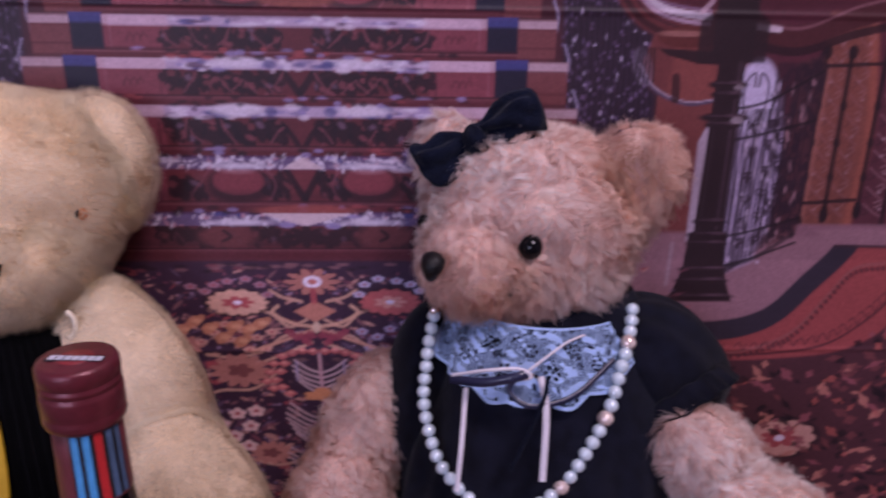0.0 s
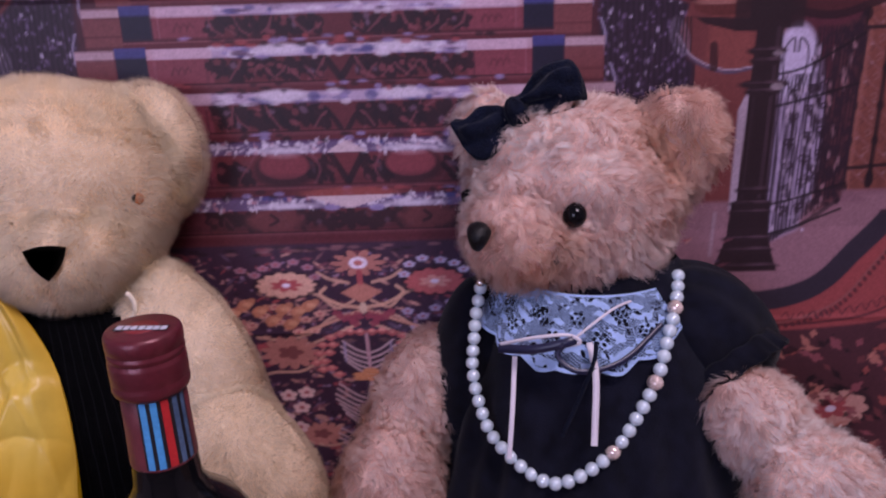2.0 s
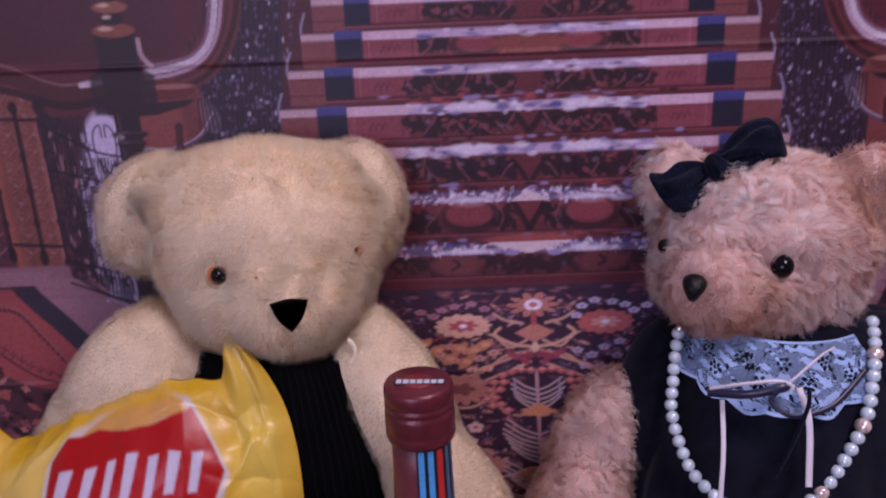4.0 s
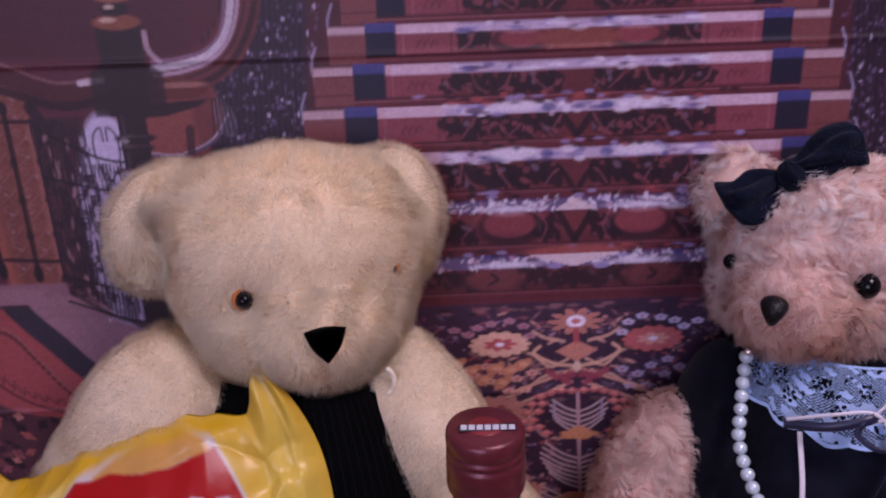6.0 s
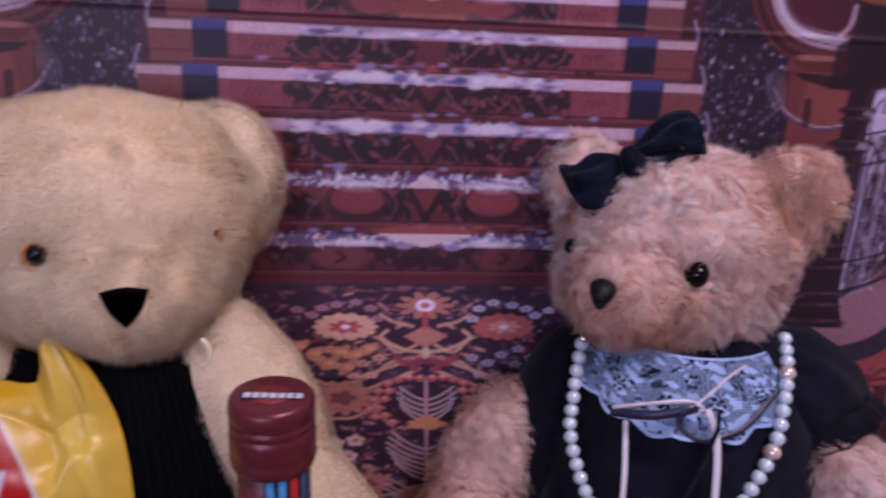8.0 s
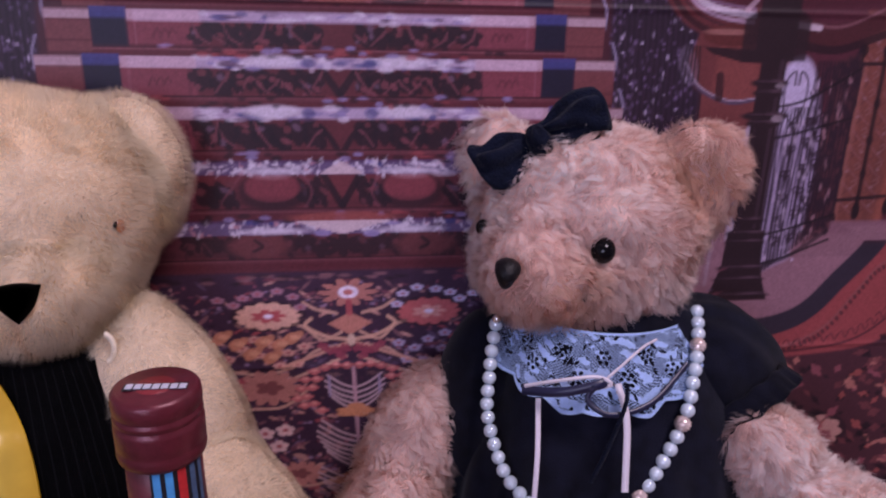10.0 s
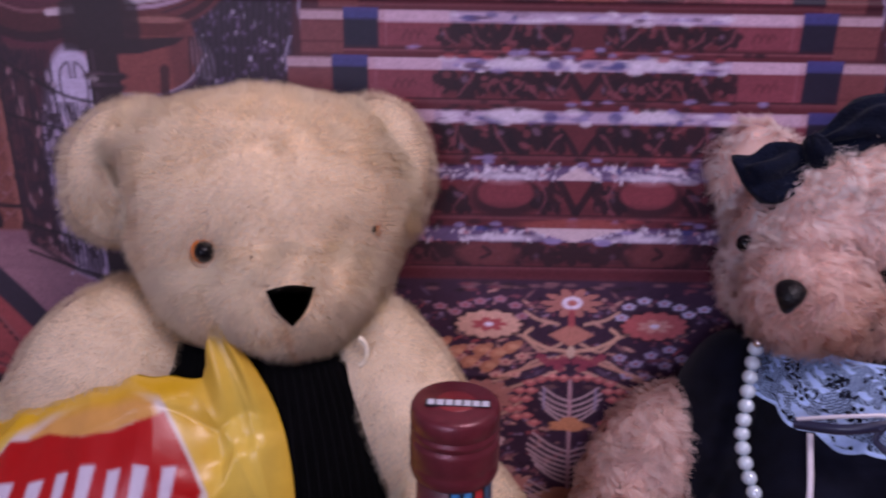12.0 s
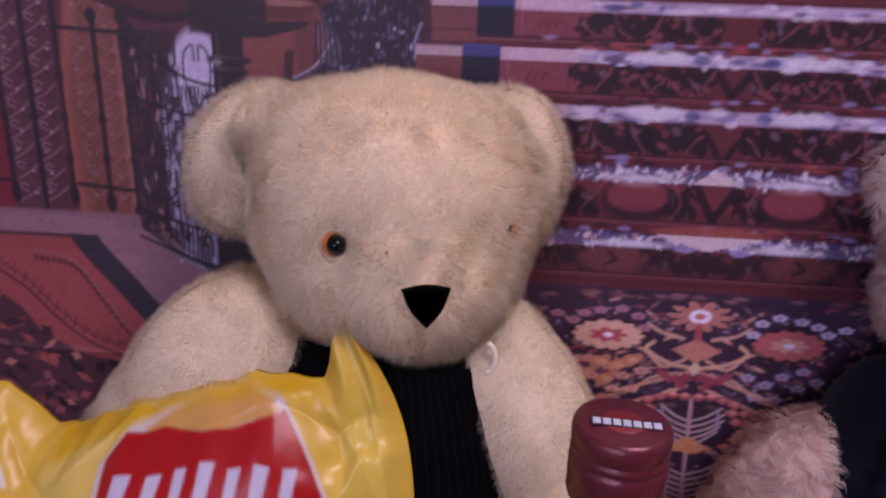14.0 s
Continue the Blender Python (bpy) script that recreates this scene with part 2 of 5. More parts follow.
# ---------------- printed backdrop ----------------
class Sheet:
    """A flat print, inked shape by shape on a fine even grid (x to the right, z up, metres)."""

    def __init__(self, x0, x1, z0, z1, step, ground):
        self.x, self.z = np.arange(x0, x1, step), np.arange(z0, z1, step)
        self.X, self.Z = np.meshgrid(self.x, self.z)
        self.ink = np.empty(self.X.shape + (3,))
        self.ink[:] = ground
        self.step = step

    def _window(self, x0, x1, z0, z1):
        m = 4 * self.step
        i0, i1 = np.searchsorted(self.z, (z0 - m, z1 + m))
        j0, j1 = np.searchsorted(self.x, (x0 - m, x1 + m))
        return slice(i0, i1), slice(j0, j1)

    def _lay(self, w, cover, colour, strength):
        cover = (np.clip(cover, 0, 1) * strength)[..., None]
        self.ink[w] = self.ink[w] * (1 - cover) + np.array(colour) * cover

    def oval(self, cx, cz, rx, rz, colour, strength=1.0, petals=0, depth=0.25, soft=0.0009, turn=0.0):
        r = max(rx, rz) * (1 + depth)
        w = self._window(cx - r, cx + r, cz - r, cz + r)
        dx, dz = self.X[w] - cx, self.Z[w] - cz
        if turn:
            c, s = math.cos(turn), math.sin(turn)
            dx, dz = c * dx + s * dz, -s * dx + c * dz
        k = np.hypot(dx / rx, dz / rz)
        edge = 1.0
        if petals:
            edge = 1 - depth + depth * np.abs(np.cos(np.arctan2(dz / rz, dx / rx) * petals / 2))
        self._lay(w, 0.5 + (edge - k) * min(rx, rz) / soft, colour, strength)

    def shape(self, points, colour, strength=1.0, soft=0.0009):
        """A filled outline of straight sides."""
        p = np.array(points, dtype=float)
        w = self._window(p[:, 0].min(), p[:, 0].max(), p[:, 1].min(), p[:, 1].max())
        X, Z = self.X[w], self.Z[w]
        inside = np.zeros(X.shape, bool)
        near = np.full(X.shape, 1.0)
        for (ax, az), (bx, bz) in zip(p, np.roll(p, -1, axis=0)):
            cross = (az > Z) != (bz > Z)
            inside ^= cross & (X < (bx - ax) * (Z - az) / (bz - az + 1e-12) + ax)
            near = np.minimum(near, self._side(X, Z, ax, az, bx, bz))
        self._lay(w, 0.5 + np.where(inside, near, -near) / soft, colour, strength)

    @staticmethod
    def _side(X, Z, ax, az, bx, bz):
        ux, uz = bx - ax, bz - az
        t = np.clip(((X - ax) * ux + (Z - az) * uz) / (ux * ux + uz * uz + 1e-15), 0, 1)
        return np.hypot(X - ax - t * ux, Z - az - t * uz)

    def stroke(self, points, width, colour, strength=1.0, soft=0.0009, smooth=0):
        p = spline(points, smooth) if smooth else np.array(points, dtype=float)
        w = self._window(p[:, 0].min() - width, p[:, 0].max() + width, p[:, 1].min() - width, p[:, 1].max() + width)
        X, Z = self.X[w], self.Z[w]
        near = np.full(X.shape, 1.0)
        for (ax, az), (bx, bz) in zip(p[:-1], p[1:]):
            near = np.minimum(near, self._side(X, Z, ax, az, bx, bz))
        self._lay(w, 0.5 + (width / 2 - near) / soft, colour, strength)

    def band(self, x0, x1, z0, z1, colour, strength=1.0, soft=0.0009):
        self.shape([(x0, z0), (x1, z0), (x1, z1), (x0, z1)], colour, strength, soft)


G = 0.86                                     # ink gain
MID = -0.0695                                # the stairs' middle line
RED, ROSE, DEEP = lin(112, 50, 56, G), lin(134, 72, 82, G), lin(72, 34, 42, G)
DARK, INK, NAVY = lin(40, 26, 34, G), lin(30, 20, 27, G), lin(34, 29, 46, G)
PALE, LILAC = lin(188, 160, 184, G), lin(150, 130, 172, G)
PEACH, CORAL, ORANGE = lin(192, 136, 124, G), lin(160, 72, 76, G), lin(122, 62, 58, G)
MAUVE, BLUE, WHITE = lin(142, 98, 106, G), lin(66, 64, 118, G), lin(216, 194, 208, G)
RAIL, GLOSS, IRON = lin(96, 44, 46, G), lin(208, 186, 198, G), lin(34, 22, 28, G)

sheet = Sheet(-0.58, 0.43, 0.03, 0.52, 0.00105, DEEP)
rnd = random.Random(7)


def both(fn):
    """Draw a thing on either side of the stairs' middle line."""
    for sgn in (-1, 1):
        fn(lambda d, z: (MID + sgn * d, z))


def upper_hall(P):
    # wall above the rails and the bright red wall far out
    sheet.shape([P(.16, .52), P(.52, .52), P(.52, .285), P(.16, .285)], lin(84, 38, 48, G))
    sheet.shape([P(.388, .45), P(.52, .45), P(.52, .296), P(.392, .296)], lin(116, 34, 48, G), .9, soft=.003)
    sheet.shape([P(.18, .43), P(.27, .43), P(.27, .25), P(.18, .25)], ORANGE, .8)
    # orange-brown panel with a lit edge, behind the bars by the fence
    sheet.shape([P(.316, .43), P(.345, .43), P(.3545, .36), P(.352, .29), P(.3165, .29)], lin(118, 64, 56, G), soft=.003)
    sheet.stroke([P(.342, .43), P(.3535, .36), P(.350, .295)], .0055, lin(150, 80, 66, G), .75, soft=.004, smooth=14)
    sheet.stroke([P(.3205, .40), P(.3195, .295)], .0032, lin(150, 92, 84, G), .6, soft=.003)
    sheet.stroke([P(.343, .36), P(.341, .29)], .0040, lin(92, 48, 42, G), .5, soft=.003)
    # iron relief panels between the bars
    g = random.Random(91)
    for d0, d1, col, k in ((.374, .3895, lin(88, 46, 54, G), 1.0), (.357, .3725, lin(84, 42, 50, G), 1.0), (.335, .347, lin(110, 62, 56, G), .5), (.320, .332, lin(112, 62, 56, G), .5), (.402, .412, lin(118, 44, 54, G), .4)):
        if k > .9:
            sheet.shape([P(d0, .435), P(d1, .435), P(d1, .300), P((d0 + d1) / 2, .293), P(d0, .300)], col, .95, soft=.002)
        m, h = (d0 + d1) / 2, (d1 - d0) / 2
        for r in range(11):
            z = .304 + r * .0115 + g.uniform(-.001, .001)
            sheet.stroke([P(m + h * .8, z), P(m, z + .0035), P(m - h * .8, z + .0085)], .0011, lin(146, 98, 106, G), .55 * k, smooth=8)
            sheet.stroke([P(m + h * .2, z + .006), P(m + h * .7, z + .008), P(m + h * .5, z + .0105), P(m + h * .1, z + .009)], .0010, lin(160, 116, 122, G), .5 * k, smooth=10)
            sheet.stroke([P(m - h * .7, z + .001), P(m - h * .3, z + .003), P(m - h * .6, z + .0045)], .0010, lin(46, 24, 32, G), .6 * k, smooth=8)
            sheet.oval(*P(m + h * g.uniform(-.7, .7), z + .005), .0012, .0009, lin(190, 150, 156, G), .5 * k)
    for d, foot in ((.3905, .305), (.3730, .290), (.3550, .305), (.3335, .302), (.3175, .296)):
        sheet.stroke([P(d - .0005, .45 if d > .34 else .409), P(d, foot)], .0030, IRON, .88)
        sheet.oval(*P(d, foot + .003), .0030, .0060, IRON, .88)
        for z in (.352, .375, .330):
            sheet.oval(*P(d, z), .0024, .0032, IRON, .7)
    for d in (.3335, .3175):
        sheet.oval(*P(d, .407), .0032, .0042, IRON, .85)
    sheet.stroke([P(.314, .3985), P(.354, .4005)], .0024, IRON, .88)
    sheet.stroke([P(.316, .3125), P(.352, .3150)], .0026, IRON, .88)
    sheet.stroke([P(.392, .3150), P(.52, .3160)], .0024, IRON, .85)
    # landing floor
    sheet.shape([P(.19, .292), P(.317, .294), P(.317, .298), P(.52, .298), P(.52, .17), P(.12, .17), P(.12, .25)], MAUVE, soft=.003)
    sheet.shape([P(.29, .298), P(.52, .298), P(.52, .290), P(.31, .290)], lin(128, 84, 94, G), .7, soft=.003)


def fence(P):
    # bright window seen through the scrolled iron fence by the newel
    FE = lin(46, 28, 38, G)
    g = random.Random(17)
    pale = lin(166, 142, 168, G)
    sheet.shape([P(.268, .385), P(.294, .380), P(.302, .34), P(.299, .300), P(.290, .272), P(.272, .264), P(.268, .264)], pale, .85, soft=.004)
    sheet.shape([P(.300, .40), P(.3165, .405), P(.3175, .294), P(.300, .282)], lin(84, 46, 50, G), .9, soft=.003)
    sheet.oval(*P(.2775, .380), .0135, .0225, lin(190, 168, 192, G), soft=.003)
    sheet.shape([P(.2455, .352), P(.2515, .366), P(.2505, .292), P(.2455, .286)], lin(176, 152, 166, G), .85)
    sheet.stroke([P(.2370, .285), P(.2360, .256)], .0024, lin(160, 128, 138, G), .7)
    # scrolls in the window's arch
    for q in (-1, 1):
        sheet.stroke([P(.2775, .362), P(.2775 + q * .0065, .373), P(.2775 + q * .0070, .388), P(.2775 + q * .002, .394), P(.2775 + q * .0012, .386)], .0013, FE, .85, smooth=18)
    # upright wires, denser outwards
    for k in range(27):
        d = .2690 + .0485 * (k / 26) ** .92
        a, b = g.uniform(-.0012, .0012), g.uniform(-.0012, .0012)
        top = .372 if d < .286 else .400
        sheet.stroke([P(d + .002, top), P(d + a, .350), P(d + b, .312), P(d - .001, .261 + max(0, d - .272) * .85)], g.uniform(.0008, .0018), FE, .9, smooth=14)
    # pairs of curls up the wires
    for row in range(7):
        for d in (.2800, .2905, .3000, .3090):
            z = .284 + row * .0152 + (d - .28) * .35 + g.uniform(-.0015, .0015)
            if d < .286 and z > .362:
                continue
            for q in (-1, 1):
                r = g.uniform(.0026, .0038)
                pts = [P(d + q * (r * .2 + r * math.sin(w) * (1 - w * .12)), z + r * 1.3 * (1 - math.cos(w)) * (1 - w * .10) * .6) for w in (0, .8, 1.6, 2.4, 3.2, 4.0, 4.8)]
                sheet.stroke(pts, g.uniform(.0009, .0014), FE, .9, smooth=18)
            sheet.oval(*P(d, z - .001), .0015, .0022, FE, .85)
    # the far part is a thicket of iron with few gaps
    for k in range(150):
        d = .291 + .026 * g.random() ** .8
        z = g.uniform(.285, .40) + (d - .30) * .4
        sheet.oval(*P(d, z), g.uniform(.0009, .0022), g.uniform(.0014, .0045), FE, g.uniform(.5, .9), turn=g.uniform(-.5, .5))
    for k in range(90):
        d, z = g.uniform(.271, .313), g.uniform(.272, .392)
        sheet.oval(*P(d, z), g.uniform(.0005, .0010), g.uniform(.0010, .0032), lin(190, 162, 182, G) if d < .298 else lin(150, 106, 112, G), g.uniform(.4, .85))
    for z0, z1 in ((.372, .396), (.352, .366), (.288, .303), (.268, .286)):
        sheet.stroke([P(.262, z0), P(.285, z0 + .005), P(.318, z1)], .0018, IRON, .9, smooth=12)
    sheet.stroke([P(.262, .266), P(.29, .274), P(.316, .292)], .0030, IRON, .7, smooth=10)


def balustrade(P):
    # dense sparkling balusters beside the flight
    sheet.shape([P(.148, .52), P(.186, .52), P(.206, .44), P(.216, .40), P(.216, .352), P(.165, .352), P(.158, .395)], lin(52, 34, 48, G), soft=.003)
    for k in range(17):
        d = .160 + k * .0034
        lean = .012 - .0002 * k
        sheet.stroke([P(d - lean * .6, .49), P(d, .42), P(d + .002, .354)], .0016, lin(38, 25, 34, G), .8)
    for k in range(420):
        z = rnd.uniform(.355, .505)
        d = rnd.uniform(.158, .213) - max(0, z - .40) * .22
        bright = rnd.random()
        c = lin(196, 172, 196, G) if bright > .85 else lin(112, 86, 116, G)
        sheet.oval(*P(d, z), rnd.uniform(.0005, .0009), rnd.uniform(.0006, .0016), c, rnd.uniform(.3, .9))
    # pale strings of the flight's edge
    for z, d in ((.447, .138), (.424, .149), (.399, .157), (.372, .164)):
        sheet.stroke([P(d + .002, z - .014), P(d + .004, z), P(d + .001, z + .010)], .0014, lin(150, 132, 158, G), .8, smooth=8)
    # wall drum below the hand rail
    sheet.shape([P(.212, .418), P(.250, .416), P(.252, .378), P(.232, .376), P(.213, .384), P(.206, .40)], lin(126, 64, 60, G), soft=.002)
    sheet.shape([P(.212, .418), P(.226, .418), P(.222, .379), P(.212, .384), P(.207, .40)], lin(96, 46, 48, G), .7, soft=.004)
    sheet.stroke([P(.252, .377), P(.235, .375), P(.215, .383), P(.204, .398)], .0020, lin(88, 66, 84, G), smooth=14)
    sheet.stroke([P(.252, .378), P(.235, .3765), P(.215, .3845), P(.204, .399)], .0008, lin(170, 146, 160, G), smooth=14)
    sheet.oval(*P(.206, .397), .006, .012, lin(150, 126, 146, G), .25, turn=.3)
    for k in range(5):
        sheet.stroke([P(.201 + .003 * k, .388), P(.204 + .002 * k, .408)], .0013, IRON, .8)
    sheet.stroke([P(.228, .378), P(.227, .391)], .005, lin(58, 30, 34, G), .9)


def hand_rail(P):
    # sweeping polished rail with its bright upper edge
    curve = [P(.176, .53), P(.186, .475), P(.193, .447), P(.206, .430), P(.224, .4225), P(.243, .420)]
    sheet.shape([P(.250, .428), P(.52, .45), P(.52, .53), P(.19, .53), P(.205, .45), P(.226, .431)], lin(80, 32, 42, G), soft=.003)
    sheet.shape([P(.25, .43), P(.34, .44), P(.36, .50), P(.25, .50), P(.222, .47), P(.226, .44)], lin(62, 32, 38, G), .55, soft=.02)
    sheet.stroke(curve, .021, RAIL, smooth=40, soft=.002)
    for off, wd, col, st in ((-.008, .0035, lin(52, 24, 30, G), .9), (.006, .0040, GLOSS, .75), (.002, .0022, lin(176, 142, 160, G), .85),
                             (-.002, .0012, lin(60, 30, 40, G), .9), (.0095, .0016, lin(126, 92, 116, G), .9)):
        pts = [P(.176 + off, .53), P(.186 + off, .475), P(.193 + off * .9, .447), P(.206 + off * .6, .430 + off * .6), P(.224, .4225 + off), P(.243, .420 + off)]
        sheet.stroke(pts, wd, col, st, smooth=40)
    sheet.oval(*P(.232, .4145), .019, .0065, lin(92, 42, 40, G))
    sheet.oval(*P(.228, .4165), .014, .0018, lin(160, 104, 96, G), .7)
    sheet.shape([P(.214, .408), P(.262, .406), P(.262, .398), P(.24, .399), P(.22, .404)], lin(48, 27, 32, G))
    # rail beyond the newel
    far = [P(.268, .419), P(.30, .4155), P(.335, .428), P(.38, .436), P(.52, .445)]
    sheet.stroke(far, .013, lin(74, 34, 38, G), smooth=30, soft=.002)
    sheet.stroke([P(.27, .424), P(.30, .4205), P(.335, .434), P(.38, .441), P(.52, .450)], .0018, lin(126, 78, 84, G), .8, smooth=30)
    sheet.stroke([P(.272, .421), P(.286, .4195)], .0036, lin(196, 168, 176, G), .9)
    sheet.stroke([P(.268, .411), P(.30, .407), P(.335, .418), P(.38, .425), P(.52, .434)], .005, lin(44, 24, 30, G), .9, smooth=30)


def newel(P):
    b, s = lin(44, 27, 32, G), lin(96, 68, 78, G)
    # cap block, finial
    sheet.shape([P(.247, .450), P(.272, .450), P(.272, .400), P(.247, .400)], b)
    sheet.shape([P(.247, .43), P(.238, .424), P(.238, .40), P(.28, .40), P(.28, .424), P(.272, .43)], b, .9, soft=.002)
    sheet.stroke([P(.245, .446), P(.244, .436), P(.238, .429)], .0030, lin(176, 140, 150, G), .8, smooth=8)
    for z, r, h, c in ((.452, .0135, .0042, lin(124, 68, 52, G)), (.459, .008, .004, b), (.466, .011, .0035, lin(132, 78, 62, G)),
                       (.473, .006, .004, b), (.480, .009, .0045, lin(118, 62, 54, G)), (.492, .005, .008, b)):
        sheet.oval(*P(.2595, z), r, h, c)
        sheet.oval(*P(.2595 + r * .35, z + h * .3), r * .35, h * .3, lin(206, 168, 150, G), .75)
    # column, rings, foot
    sheet.shape([P(.252, .402), P(.2685, .402), P(.2690, .29), P(.250, .29)], b)
    sheet.shape([P(.247, .292), P(.272, .292), P(.2735, .266), P(.2455, .266)], b)
    sheet.shape([P(.2455, .268), P(.2735, .268), P(.277, .256), P(.2815, .244), P(.2375, .244), P(.242, .256)], b)
    sheet.stroke([P(.2655, .40), P(.2645, .295)], .0022, lin(70, 48, 56, G), .7)
    sheet.stroke([P(.2545, .36), P(.2535, .295)], .0012, lin(62, 42, 50, G), .6)
    for z, r in ((.387, .0120), (.381, .0100), (.367, .0155), (.3625, .0115), (.300, .0110), (.291, .0140), (.285, .0135), (.267, .0165), (.259, .0175), (.2475, .0225)):
        sheet.oval(*P(.2595, z), r, .0030, b)
        sheet.oval(*P(.2595 + r * .45, z + .0013), r * .40, .0008, s, .75)
        sheet.oval(*P(.2595 - r * .35, z + .0012), r * .35, .0006, s, .35)
    sheet.oval(*P(.268, .3655), .004, .0022, lin(150, 126, 132, G), .8)
    sheet.oval(*P(.2665, .3855), .003, .0016, lin(150, 126, 132, G), .7)


def landing_border(P):
    # runner that bends round the landing: navy edge, red border, patterned field
    edge = [P(.3535, .2835), P(.345, .272), P(.331, .256), P(.316, .238), P(.300, .228), P(.276, .2225), P(.24, .222), P(.17, .229)]
    sheet.shape([P(.52, .284)] + [tuple(v) for v in spline(edge, 40)] + [P(.17, .03), P(.52, .03)], lin(146, 66, 66, G), soft=.002)
    inner = [P(.385, .272), P(.362, .268), P(.347, .248), P(.330, .224), P(.310, .212), P(.28, .205), P(.22, .204), P(.17, .208)]
    sheet.stroke(edge, .0150, lin(50, 40, 50, G), smooth=50, soft=.0015)
    sheet.shape([P(.33, .295), P(.52, .298), P(.52, .2830), P(.36, .2845), P(.34, .2845)], MAUVE, soft=.002)
    sheet.stroke([P(.345, .2835), P(.52, .2820)], .0022, lin(58, 36, 44, G), .9)
    sheet.stroke(inner, .0022, lin(140, 80, 78, G), .7, smooth=40)
    for k, q in enumerate(spline(inner, 46)):
        sheet.oval(q[0], q[1] - .0035, .0013, .0020, lin(62, 32, 38, G), .8, turn=.6)
    low = [P(.425, .268), P(.396, .250), P(.378, .231), P(.354, .213), P(.322, .206), P(.28, .204), P(.17, .205)]
    sheet.stroke(low, .0020, lin(70, 34, 40, G), .8, smooth=40)
    for q in spline(low, 26):
        x, z = q[0], q[1] + .006
        sheet.stroke([(x - .004, z), (x - .001, z + .003), (x + .002, z - .002), (x + .004, z + .002)], .0011, lin(78, 38, 44, G), .75, smooth=8)
    field = [P(.45, .264), P(.405, .240), P(.386, .219), P(.358, .206), P(.32, .2015), P(.28, .200), P(.16, .201)]
    sheet.shape([P(.52, .25)] + [tuple(v) for v in spline(field, 30)] + [P(.16, .03), P(.52, .03)], lin(74, 40, 46, G), soft=.002)


